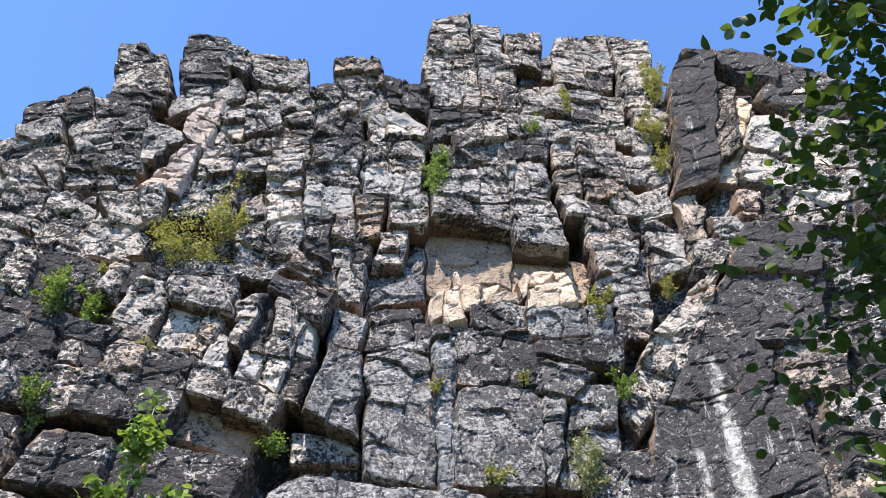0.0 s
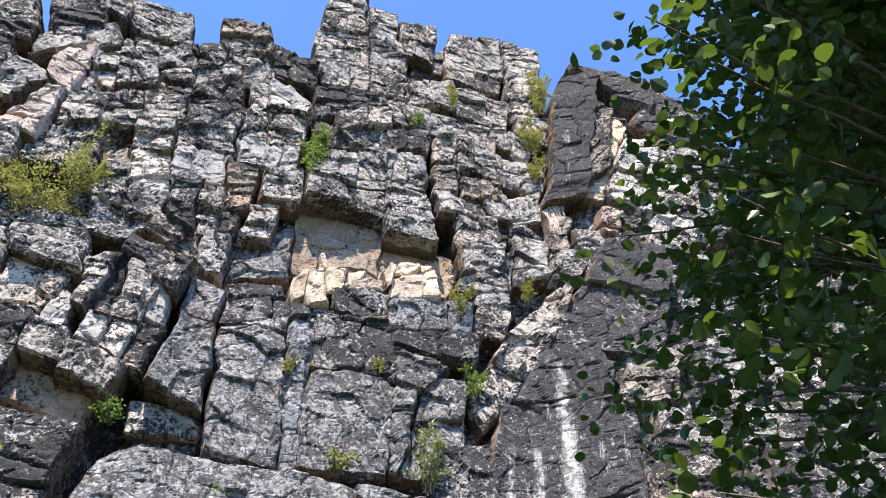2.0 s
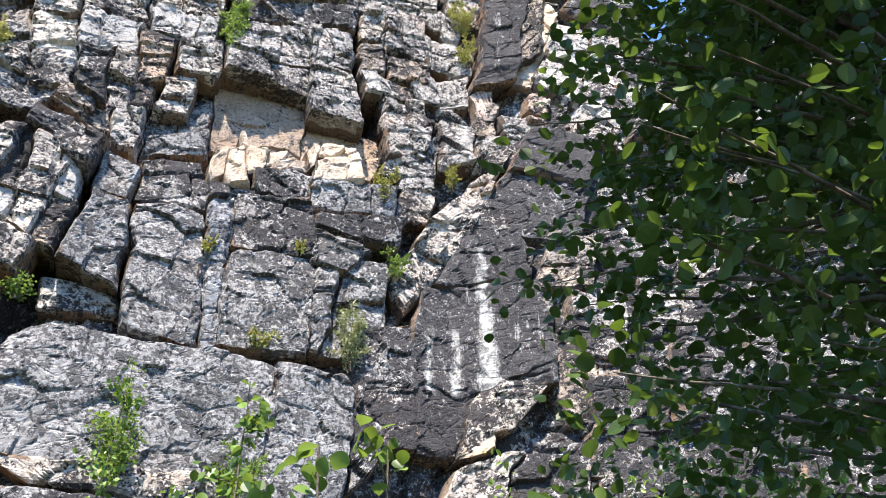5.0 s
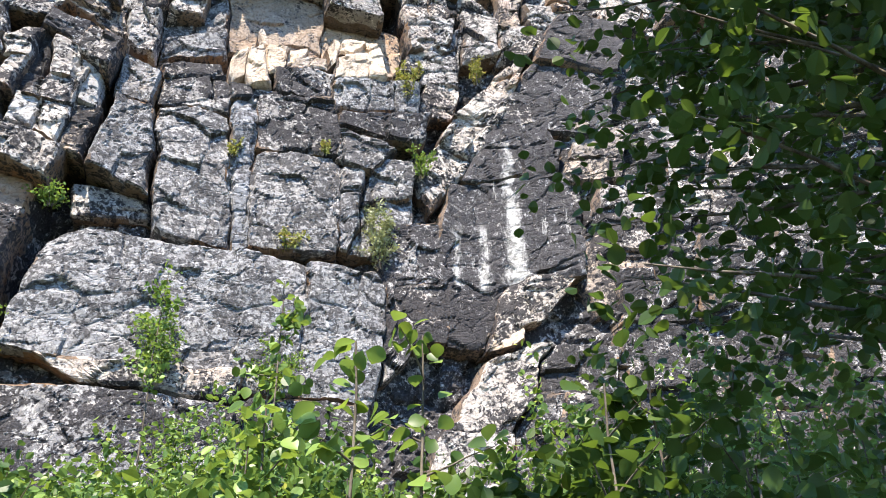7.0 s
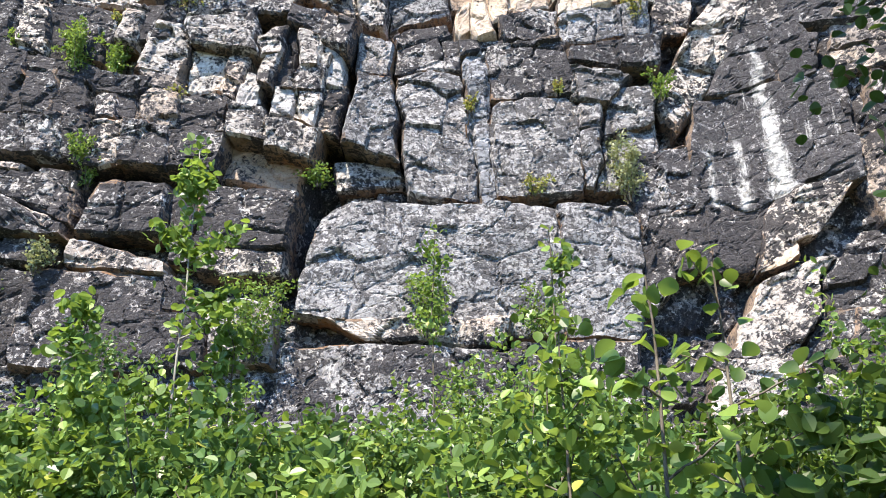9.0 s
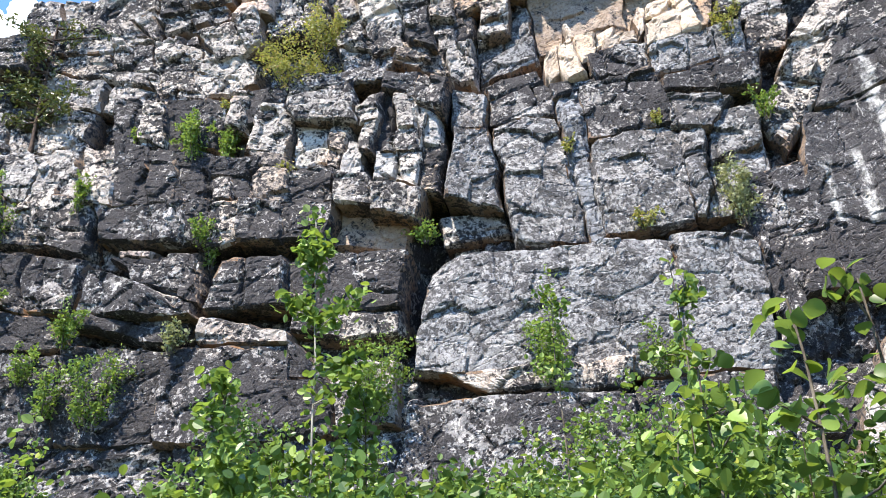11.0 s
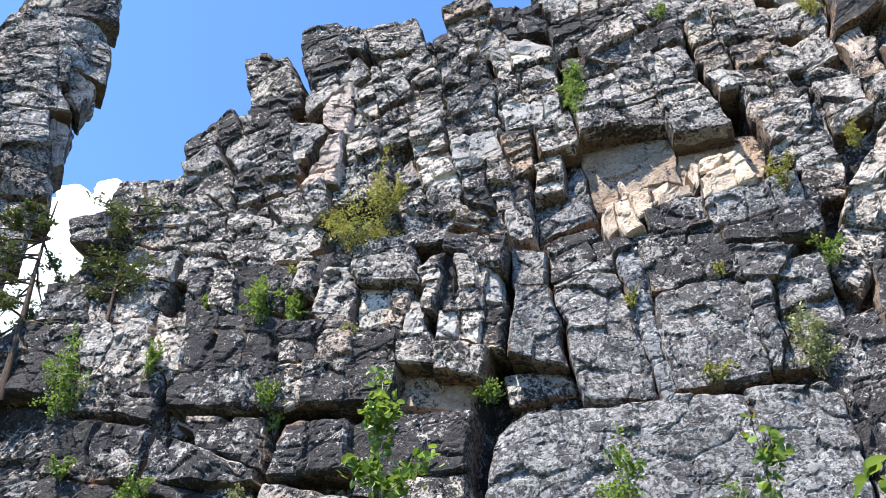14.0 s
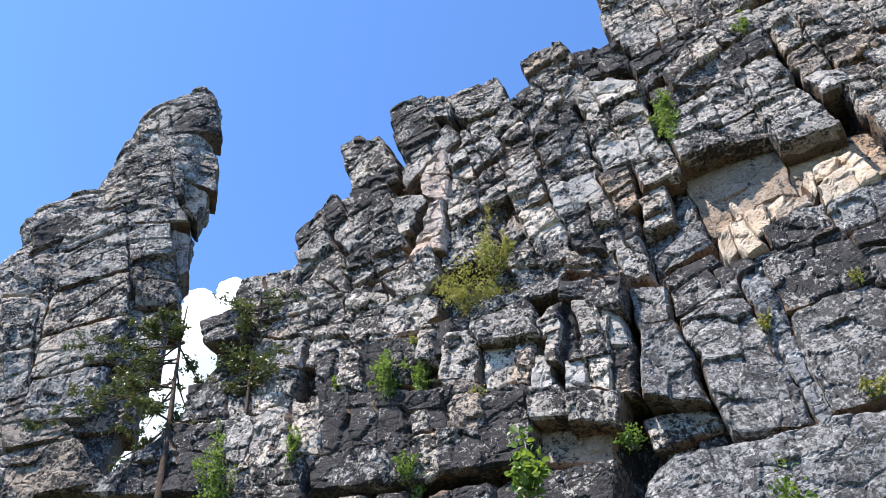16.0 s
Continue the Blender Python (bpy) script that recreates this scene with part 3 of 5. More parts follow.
crack(CLIFF, 7.61, 10.87, 8.69, 11.02)
crack(CLIFF, 5.88, 16.66, 6.87, 15.96)

cliff = add_cliff()
# crest and upper left
rock(-12.58, 22.01, 1.49, 1.23, 0.93, -0.40, -0.11, -0.29, 0.16, DARK, .75)
rock(-12.41, 20.11, 1.20, 1.95, 0.63, -0.35, -0.15, -0.05, 0.16, GREY, .75)
rock(-11.90, 18.52, 1.49, 1.19, 0.38, -0.39, 0.02, -0.11, 0.16, GREY, .75)
rock(-11.56, 21.39, 0.39, 1.39, 3.67, -0.53, -0.59, -0.22, 0.16, GREY, .75)
rock(-10.67, 22.21, 1.49, 1.64, 0.32, -0.39, 0.12, 0.14, 0.20, GREY, .75)
rock(-11.56, 26.00, 0.87, 1.16, 0.23, -0.29, 0.04, 0.11, 0.30, DARK, .75)
rock(-10.95, 24.72, 1.46, 2.37, 0.74, -0.29, -0.17, -0.05, 0.25, PALE, .75)
rock(-10.63, 23.30, 1.62, 0.86, 0.54, -0.28, -0.02, -0.17, 0.16, DARK, .75)
rock(-9.34, 27.20, 1.45, 2.01, 0.33, -0.17, -0.05, 0.04, 0.35, DARK, .75)
rock(-8.99, 25.54, 1.46, 1.66, 0.60, -0.31, 0.07, 0.15, 0.25, DARK, .75)
rock(-8.15, 27.16, 1.01, 1.74, -0.63, -0.20, 0.00, -0.08, 0.20, GREY, .75)
rock(-6.51, 26.60, 1.97, 2.11, 0.12, -0.25, 0.06, -0.08, 0.30, GREY, .75)
rock(-8.47, 24.23, 1.84, 1.45, 0.97, -0.21, -0.10, 0.21, 0.20, GREY, .75)
rock(-8.17, 22.58, 0.82, 2.40, -0.05, -0.03, -0.07, -0.29, 0.40, ROSE, .75)
rock(-8.25, 19.94, 0.86, 2.48, 0.09, 0.15, -0.50, -0.05, 0.40, ROSE, .75)
rock(-9.03, 21.45, 1.23, 1.01, 0.12, -0.37, 0.08, 0.52, 0.30, PALE, .75)
rock(-9.14, 20.58, 0.62, 0.99, 0.67, 0.13, 0.46, -0.32, 0.20, WHITE, .75)
rock(-10.63, 21.01, 1.64, 1.24, 0.80, -0.51, 0.02, -0.34, 0.25, GREY, .75)
rock(-10.28, 19.73, 1.90, 0.92, 0.35, -0.27, -0.05, -0.24, 0.35, DARK, .75)
rock(-10.21, 19.04, 1.85, 0.81, 0.20, -0.43, 0.07, -0.02, 0.10, GREY, .75)
rock(-8.78, 17.94, 1.48, 1.25, 0.40, -0.48, 0.17, -0.13, 0.35, GREY, .75)
rock(-7.34, 22.78, 0.80, 2.34, 0.41, -0.09, -0.13, -0.04, 0.20, PALE, .75)
rock(-6.54, 23.99, 1.08, 2.71, 0.60, -0.17, 0.02, 0.02, 0.20, GREY, .75)
rock(-7.18, 20.76, 1.07, 1.51, 0.38, -0.12, -0.07, -0.00, 0.25, PALE, .75)
rock(-6.23, 21.34, 0.88, 1.68, 0.57, -0.21, -0.05, -0.10, 0.15, GREY, .75)
rock(-7.20, 19.07, 1.70, 1.77, 0.37, -0.22, -0.01, 0.00, 0.10, GREY, .75)
rock(-6.19, 19.88, 0.47, 2.04, 0.79, -0.12, 0.41, -0.07, -0.25, BROWN, .75)
rock(-9.54, 16.52, 2.65, 1.46, 0.13, -0.43, -0.07, 0.03, 0.15, PALE, .75)
rock(-11.17, 16.88, 1.51, 2.28, 0.35, -0.21, 0.39, 0.02, 0.10, GREY, .75)
rock(-9.80, 18.00, 1.14, 0.99, 0.24, -0.53, -0.42, -0.08, 0.00, DARK, .75)
rock(-3.74, 27.55, 1.68, 1.81, 0.40, -0.24, 0.01, -0.03, 0.45, BROWN, .75)
rock(-1.85, 26.83, 1.60, 2.00, 0.09, -0.16, 0.14, 0.05, 0.15, DARK, .75)
# middle columns
rock(-5.52, 24.40, 0.92, 2.11, 0.74, -0.18, -0.04, -0.00, 0.18, GREY, .80)
rock(-4.60, 25.15, 0.93, 2.12, 0.97, -0.19, 0.02, 0.06, 0.25, GREY, .80)
rock(-3.36, 26.17, 1.60, 1.87, 0.51, -0.20, 0.01, 0.07, 0.15, GREY, .80)
rock(-5.26, 22.32, 1.24, 1.72, 0.57, -0.17, 0.01, -0.08, 0.20, GREY, .80)
rock(-3.81, 22.91, 1.48, 2.36, 0.68, -0.15, 0.01, -0.10, 0.30, DARK, .80)
rock(-3.02, 25.23, 1.23, 0.16, 0.63, -2.01, 0.30, -1.08, 0.10, GREY, .80)
rock(-2.62, 24.14, 0.54, 1.69, 0.50, -0.10, 0.07, 0.02, 0.30, WHITE, .80)
rock(-1.65, 24.53, 1.40, 1.64, -0.09, -0.09, 0.04, 0.22, 0.35, WHITE, .80)
rock(-1.93, 22.72, 2.08, 1.59, 0.32, -0.07, 0.04, -0.11, 0.25, PALE, .80)
rock(-1.81, 21.15, 1.94, 1.41, 0.24, -0.09, 0.03, -0.02, 0.30, WHITE, .80)
rock(-5.11, 20.45, 0.97, 1.56, 0.33, -0.14, -0.03, -0.02, 0.30, PALE, .80)
rock(-3.81, 21.24, 1.67, 1.20, 0.40, -0.16, 0.00, -0.14, 0.15, GREY, .80)
rock(-3.59, 19.73, 1.50, 1.44, 0.29, -0.17, 0.05, -0.03, 0.30, WHITE, .80)
rock(-4.83, 19.03, 1.03, 1.42, 0.28, -0.21, 0.04, -0.01, 0.25, WHITE, .80)
rock(-5.69, 18.69, 0.63, 1.70, 0.55, -0.20, -0.12, -0.12, 0.00, PALE, .80)
rock(-4.57, 17.70, 0.97, 1.23, 0.22, -0.17, 0.02, -0.05, 0.25, GREY, .80)
rock(-3.64, 18.00, 0.81, 1.79, 0.01, -0.18, 0.03, -0.16, 0.30, DARK, .80)
rock(-2.92, 18.11, 0.57, 2.15, 0.18, -0.10, 0.15, -0.04, 0.25, GREY, .80)
rock(-2.32, 19.41, 0.77, 1.94, 0.44, -0.08, 0.07, 0.05, 0.20, BROWN, .80)
rock(-1.18, 19.90, 1.21, 1.32, 0.45, -0.13, 0.03, -0.17, 0.30, PALE, .80)
rock(-1.52, 18.29, 0.84, 1.65, 0.59, 0.03, -0.03, -0.02, 0.12, PALE, .80)
rock(-2.42, 17.79, 0.59, 1.05, 0.38, -0.01, 0.03, 0.06, 0.10, BROWN, .80)
rock(-2.49, 16.46, 0.76, 1.27, -0.06, -0.01, -0.05, -0.29, 0.20, PALE, .80)
rock(-1.29, 17.19, 1.57, 1.96, 0.74, -0.05, 0.01, -0.25, -0.25, SLAB, .80)
rock(-3.59, 16.87, 1.34, 0.91, -0.30, 0.12, -0.11, -0.20, 0.10, BROWN, .80)
rock(-5.24, 17.23, 1.24, 1.44, 0.11, -0.57, -0.19, 0.19, 0.12, GREY, .80)
# upper band
rock(-0.46, 32.46, 1.65, 3.49, 0.70, -0.03, -0.05, -0.10, 0.25, PALE, .60)
rock(-0.33, 29.48, 2.01, 2.61, 0.43, -0.06, 0.01, -0.01, 0.20, PALE, .60)
rock(1.18, 32.72, 1.26, 2.98, 0.12, -0.05, 0.02, 0.05, 0.15, GREY, .60)
rock(1.51, 30.17, 1.57, 2.36, 0.27, -0.06, -0.01, -0.00, 0.10, GREY, .60)
rock(2.76, 32.13, 1.51, 3.08, 0.22, -0.01, 0.11, -0.13, 0.30, PALE, .60)
rock(3.20, 30.61, 1.30, 0.87, 0.45, -0.39, -0.28, 0.26, -0.20, DARK, .60)
rock(3.82, 31.28, 0.67, 2.01, 0.62, 0.01, -0.06, -0.07, -0.05, GREY, .60)
rock(5.38, 33.34, 2.51, 2.34, 0.29, 0.11, -0.04, -0.03, 0.25, PALE, .60)
rock(5.31, 31.07, 2.56, 2.23, 0.23, -0.02, 0.03, -0.01, 0.20, PALE, .60)
rock(7.50, 33.40, 1.38, 1.49, -0.88, 0.04, 0.04, 0.14, 0.25, GREY, .60)
rock(7.39, 30.53, 1.19, 4.22, -0.67, 0.04, 0.12, 0.03, 0.20, PALE, .60)
rock(-0.01, 27.46, 1.77, 1.79, 0.47, -0.06, 0.00, 0.07, 0.15, GREY, .60)
rock(1.70, 28.09, 1.63, 1.78, 0.28, -0.04, 0.04, 0.01, 0.10, GREY, .60)
rock(3.51, 28.38, 1.85, 2.03, 0.37, -0.02, 0.02, -0.05, 0.15, GREY, .60)
rock(5.62, 28.47, 2.33, 2.27, 0.14, 0.03, 0.06, -0.05, 0.20, GREY, .60)
rock(7.53, 27.38, 1.13, 1.64, -0.90, 0.01, 0.13, -0.17, 0.15, PALE, .60)
rock(0.25, 25.56, 2.19, 1.54, 0.51, -0.10, 0.02, 0.17, 0.25, DARK, .60)
rock(0.95, 24.82, 2.04, 1.22, 0.77, -0.10, 0.00, -0.22, 0.45, PALE, .60)
rock(2.61, 26.24, 1.80, 1.37, 0.12, -0.24, 0.16, -0.02, 0.20, GREY, .60)
rock(1.89, 24.10, 3.07, 0.98, 0.36, -0.36, 0.10, -0.51, 0.30, DARK, .60)
rock(-0.07, 23.49, 1.15, 1.18, 0.19, -0.51, -0.36, 0.34, 0.15, DARK, .60)
rock(4.69, 26.60, 2.37, 1.27, 0.28, -0.01, 0.00, 0.10, 0.15, GREY, .60)
rock(4.04, 24.67, 0.86, 1.65, 0.49, 0.01, 0.05, -0.06, 0.25, PALE, .60)
rock(5.32, 25.11, 1.61, 2.19, 0.23, 0.02, -0.03, -0.16, 0.20, GREY, .60)
rock(6.34, 26.64, 0.72, 1.19, -0.20, 0.02, 0.06, -0.08, 0.20, PALE, .60)
rock(7.06, 26.09, 0.62, 1.60, -1.32, 0.04, 0.04, 0.05, 0.10, PALE, .60)
rock(6.89, 24.31, 1.49, 1.75, -0.69, -0.03, 0.09, 0.29, 0.20, GREY, .60)
rock(4.12, 22.97, 0.92, 1.63, 0.30, 0.07, 0.03, -0.05, 0.30, BROWN, .60)
rock(5.41, 23.03, 1.49, 1.29, 0.21, 0.00, 0.04, 0.06, 0.30, BROWN, .60)
rock(6.47, 22.36, 2.06, 1.37, -0.08, -0.11, 0.13, -0.13, 0.25, GREY, .60)
rock(4.22, 21.73, 0.97, 0.86, 0.27, -0.77, -0.44, 0.01, 0.30, WHITE, .60)
rock(5.08, 21.79, 1.09, 0.80, -0.03, -0.10, 0.22, 0.03, 0.15, BROWN, .60)
# the roofed niche
rock(0.74, 21.13, 2.50, 2.73, 0.14, -0.04, -0.01, -0.09, 0.45, GREY, .70)
rock(2.78, 20.62, 1.49, 2.96, 0.03, -0.12, -0.11, -0.01, 0.50, PALE, .70)
rock(2.40, 22.79, 1.87, 1.11, 0.18, -0.41, 0.26, -0.21, 0.40, GREY, .70)
rock(0.81, 18.63, 2.60, 2.58, 0.13, -0.02, 0.03, 0.10, -0.36, NICHE, .50)
rock(3.27, 18.58, 2.30, 1.92, -0.07, 0.04, 0.03, 0.11, -0.32, NICHE, .50)
rock(5.26, 20.78, 1.45, 1.27, 0.42, -0.15, -0.03, 0.08, 0.25, PALE, .70)
rock(5.37, 19.53, 1.54, 1.29, 0.48, 0.11, 0.08, 0.05, 0.30, PALE, .70)
rock(4.91, 18.37, 0.79, 1.12, 0.66, 0.01, -0.23, -0.13, 0.20, PALE, .70)
rock(5.76, 18.57, 1.27, 2.32, 0.58, 0.15, 0.03, -0.21, 0.20, GREY, .70)
rock(7.06, 20.37, 0.97, 1.33, -1.27, 0.07, 0.18, 0.07, 0.20, GREY, .70)
rock(5.61, 16.89, 1.07, 1.29, 0.21, 0.16, -0.01, 0.01, 0.10, PALE, .50)
rock(6.94, 19.54, 0.75, 1.52, 0.17, -0.13, -0.33, 0.06, 0.15, GREY, .70)
rock(6.35, 21.54, 0.67, 1.28, -0.26, -0.18, 0.24, -0.03, -0.10, DARK, .70)
# the roofed niche
rock(-0.04, 16.07, 0.39, 0.88, 1.04, -0.11, -0.01, 0.04, 0.25, OCHRE, .58, soft=.3)
rock(0.40, 16.10, 0.52, 1.26, 0.74, -0.16, -0.12, -0.07, 0.38, OCHRE, .58, soft=.3)
rock(0.46, 17.40, 0.18, 0.68, 0.33, -0.28, -0.42, 0.02, 0.20, OCHRE, .58, soft=.3)
rock(0.90, 16.64, 0.49, 0.93, 0.59, -0.09, 0.18, 0.08, 0.30, OCHRE, .58, soft=.3)
rock(1.38, 16.98, 0.57, 0.71, 0.60, 0.09, 0.14, 0.07, 0.20, OCHRE, .58, soft=.3)
rock(1.76, 16.75, 0.89, 0.57, 0.33, 0.11, -0.12, 0.07, 0.26, OCHRE, .58, soft=.3)
rock(2.37, 17.57, 0.34, 0.45, 2.64, -0.36, -0.25, 0.93, 0.36, OCHRE, .58, soft=.3)
rock(2.99, 17.86, 0.90, 0.68, 0.44, 0.26, -0.05, 0.02, 0.30, OCHRE, .58, soft=.3)
rock(2.90, 17.03, 1.05, 0.82, 0.43, -0.08, -0.05, -0.10, 0.42, OCHRE, .58, soft=.3)
rock(3.58, 17.57, 0.47, 1.29, 0.43, -0.24, -0.36, 0.01, 0.35, OCHRE, .58, soft=.3)
# right buttress
rock(7.25, 17.22, 1.13, 2.43, 0.33, 0.55, 0.03, -0.33, 0.40, PALE, .90)
rock(5.80, 14.59, 0.72, 2.77, -0.85, 0.56, 0.33, -0.05, 0.38, PALE, .90)
rock(9.86, 10.62, 0.69, 1.59, 0.30, 0.04, 0.07, 0.01, 0.35, OCHRE, .90)
# left step
rock(-11.19, 14.85, 0.83, 1.65, -0.12, -0.19, 0.05, 0.01, 0.45, HEAVY, .58)
rock(-10.42, 14.64, 0.76, 1.50, -0.18, -0.17, 0.04, 0.02, 0.50, PALE, .58)
rock(-9.29, 14.65, 1.65, 1.66, -0.09, -0.12, 0.04, 0.00, 0.42, HEAVY, .58)
rock(-8.18, 14.94, 0.47, 1.35, -0.08, 0.03, 0.17, -0.01, 0.56, PALE, .58)
rock(-7.50, 15.14, 1.03, 1.15, 0.22, 0.20, 0.14, 0.15, 0.46, HEAVY, .58)
rock(-7.28, 14.32, 0.97, 1.54, -0.15, 0.08, -0.18, -0.06, 0.55, PALE, .58)
rock(-7.23, 13.33, 1.00, 0.56, -0.24, -0.31, 0.18, -0.02, 0.50, BROWN, .58)
rock(-5.96, 14.85, 1.46, 1.10, 0.01, -0.09, 0.01, -0.26, 0.78, GREY, .58)
rock(-6.29, 13.82, 0.82, 1.16, -0.10, -0.01, 0.08, 0.03, 0.30, WHITE, .58)
rock(-5.66, 13.64, 0.49, 1.43, -0.05, 0.14, 0.02, -0.09, 0.42, PALE, .58)
rock(-4.84, 14.57, 0.62, 0.91, 0.17, 0.06, 0.10, -0.21, 0.70, PALE, .58)
rock(-4.82, 13.68, 0.42, 0.99, -0.18, -0.05, 0.13, -0.02, 0.64, PALE, .58)
rock(-5.13, 13.13, 0.58, 0.92, -0.26, 0.17, -0.06, 0.13, 0.55, WHITE, .58)
rock(-4.43, 14.43, 0.41, 2.16, -0.02, 0.04, 0.00, 0.02, 0.40, HEAVY, .58)
rock(-3.85, 14.43, 0.57, 1.10, -0.07, 0.03, 0.07, 0.08, 0.62, PALE, .58)
rock(-3.86, 13.71, 0.94, 1.02, 0.32, 0.25, -0.16, -0.32, 0.64, GREY, .58)
rock(-4.34, 12.88, 0.56, 0.96, -0.09, 0.03, 0.13, -0.05, 0.55, WHITE, .58)
rock(-3.78, 12.74, 0.64, 1.02, -0.15, 0.01, 0.04, -0.02, 0.58, WHITE, .58)
rock(-5.66, 15.76, 2.40, 0.50, 0.04, -0.06, 0.01, 0.15, 0.60, GREY, .58)
rock(-4.02, 15.50, 0.87, 0.69, -0.25, -0.01, -0.01, -0.24, 0.60, DARK, .58)
rock(-3.16, 15.04, 0.81, 0.93, -0.32, 0.06, 0.14, -0.14, 0.80, DARK, .58)
rock(-3.22, 14.01, 0.45, 1.24, -0.29, 0.01, 0.32, 0.00, 0.60, WHITE, .58)
rock(-3.25, 12.76, 0.47, 1.33, -0.14, 0.04, 0.08, -0.18, 0.45, BROWN, .58)
rock(-10.70, 13.07, 1.00, 1.87, -0.11, -0.13, -0.06, 0.00, 0.45, HEAVY, .58)
rock(-9.92, 12.97, 0.68, 1.70, -0.10, -0.15, 0.12, 0.03, 0.52, DARK, .58)
rock(-9.13, 12.91, 1.05, 1.69, -0.13, -0.11, 0.07, 0.03, 0.45, HEAVY, .58)
rock(-8.14, 13.12, 1.07, 0.73, -0.14, 0.08, 0.19, 0.04, 0.50, HEAVY, .58)
rock(-8.28, 12.40, 0.55, 0.73, -0.15, -0.08, 0.03, 0.04, 0.58, PALE, .58)
rock(-7.86, 12.39, 0.40, 0.71, -0.08, -0.06, -0.00, 0.01, 0.50, HEAVY, .58)
rock(-7.12, 12.51, 0.88, 1.12, -0.14, 0.03, -0.10, 0.04, 0.55, BROWN, .58)
rock(-6.20, 12.42, 1.05, 1.09, -0.06, -0.05, 0.02, -0.03, 0.52, DARK, .58)
rock(-5.13, 12.12, 0.94, 0.92, -0.05, -0.02, 0.03, 0.07, 0.70, GREY, .58)
rock(-4.07, 11.75, 1.19, 0.85, -0.19, 0.10, 0.09, -0.01, 0.76, GREY, .58)
rock(-10.69, 11.66, 1.06, 1.03, -0.09, -0.17, 0.09, 0.01, 0.50, HEAVY, .58)
rock(-9.71, 11.55, 1.25, 1.04, -0.06, -0.02, -0.09, -0.04, 0.56, DARK, .58)
rock(-8.79, 11.54, 0.76, 1.12, -0.06, -0.10, 0.03, -0.02, 0.50, DARK, .58)
rock(-8.12, 11.36, 0.80, 1.09, 0.03, -0.09, 0.00, -0.09, 0.70, PALE, .58)
rock(-7.18, 11.30, 1.17, 1.18, -0.09, -0.05, 0.03, 0.01, 0.72, DARK, .58)
rock(-6.14, 11.26, 1.01, 1.08, -0.00, 0.04, 0.06, 0.04, 0.66, DARK, .58)
rock(-4.79, 11.28, 1.71, 1.17, -0.19, 0.08, -0.05, 0.08, 0.05, NICHE, .58)
rock(-10.16, 10.80, 0.77, 0.23, -0.11, -0.11, 0.05, 0.08, 0.45, ROSE, .58)
# middle slabs
rock(-2.27, 14.64, 0.79, 1.15, -0.21, -0.05, 0.04, 0.12, 0.36, SLAB, .56)
rock(-2.27, 12.72, 1.00, 2.30, -0.15, 0.04, -0.20, -0.06, 0.50, SLAB, .56)
rock(-2.33, 11.17, 1.46, 0.68, 0.02, -0.25, -0.06, 0.14, 0.00, PALE, .56)
rock(-1.01, 14.74, 1.59, 1.04, 0.20, -0.15, -0.03, -0.23, 0.32, DARK, .56)
rock(-0.77, 12.29, 1.62, 3.65, -0.01, -0.08, 0.01, -0.02, 0.40, SLAB, .56)
rock(0.29, 12.71, 0.51, 4.44, 0.19, -0.05, 0.17, -0.01, 0.34, SLAB, .56)
rock(1.54, 14.42, 2.08, 1.76, 0.17, -0.09, -0.04, -0.04, 0.42, DARK, .56)
rock(1.65, 12.08, 2.16, 2.87, 0.13, -0.01, 0.01, -0.00, 0.40, SLAB, .56)
rock(3.69, 16.29, 2.45, 1.10, 0.28, -0.02, 0.02, 0.03, 0.36, SLAB, .56)
rock(1.67, 15.91, 1.46, 0.95, 0.21, -0.04, 0.03, -0.04, 0.34, DARK, .56)
rock(0.34, 15.20, 1.18, 0.48, 0.22, -0.05, 0.06, 0.21, 0.28, DARK, .56)
rock(3.83, 15.17, 2.41, 0.87, 0.16, 0.23, 0.11, -0.52, 0.55, DARK, .56)
rock(3.25, 14.05, 1.30, 1.02, -0.07, 0.37, 0.33, 0.01, 0.48, SLAB, .56)
rock(3.02, 13.15, 0.70, 0.79, 0.16, 0.09, 0.06, 0.01, 0.42, SLAB, .56)
rock(2.95, 11.86, 0.44, 1.81, 0.22, 0.05, 0.51, -0.03, 0.38, SLAB, .56)
rock(4.10, 13.48, 1.27, 1.30, 0.21, 0.11, -0.06, 0.14, 0.30, SLAB, .56)
rock(3.93, 11.94, 1.47, 1.88, 0.21, 0.12, -0.05, -0.10, 0.20, SLAB, .56)
rock(-1.14, 15.46, 1.45, 0.43, 0.39, -0.21, -0.00, 0.01, 0.30, DARK, .56)
# bottom slabs
rock(-7.32, 9.71, 1.65, 1.24, -0.01, 0.07, -0.14, 0.05, 0.68, DARK, .50)
rock(-4.84, 9.64, 2.01, 1.53, -0.00, -0.03, 0.10, 0.05, 0.62, DARK, .50)
rock(-7.28, 8.47, 2.11, 0.49, -0.17, -0.13, 0.01, 0.41, 0.60, PALE, .50)
rock(-4.81, 8.54, 1.78, 0.59, 0.00, -0.06, 0.03, 0.08, 0.55, PALE, .50)
rock(-4.59, 6.93, 1.31, 1.37, -0.01, -0.05, 0.02, 0.04, 0.65, GREY, .50)
rock(-7.00, 7.77, 2.35, 0.81, -0.03, -0.30, -0.16, -0.06, 0.60, HEAVY, .50)
rock(-6.76, 6.73, 2.80, 1.20, -0.02, -0.19, -0.02, 0.03, 0.62, HEAVY, .50)
rock(-0.71, 8.75, 5.40, 3.00, -0.01, 0.08, -0.04, -0.09, 0.55, SLAB, .55)
rock(2.90, 8.76, 1.78, 3.24, 0.02, 0.03, 0.04, 0.01, 0.52, SLAB, .55)
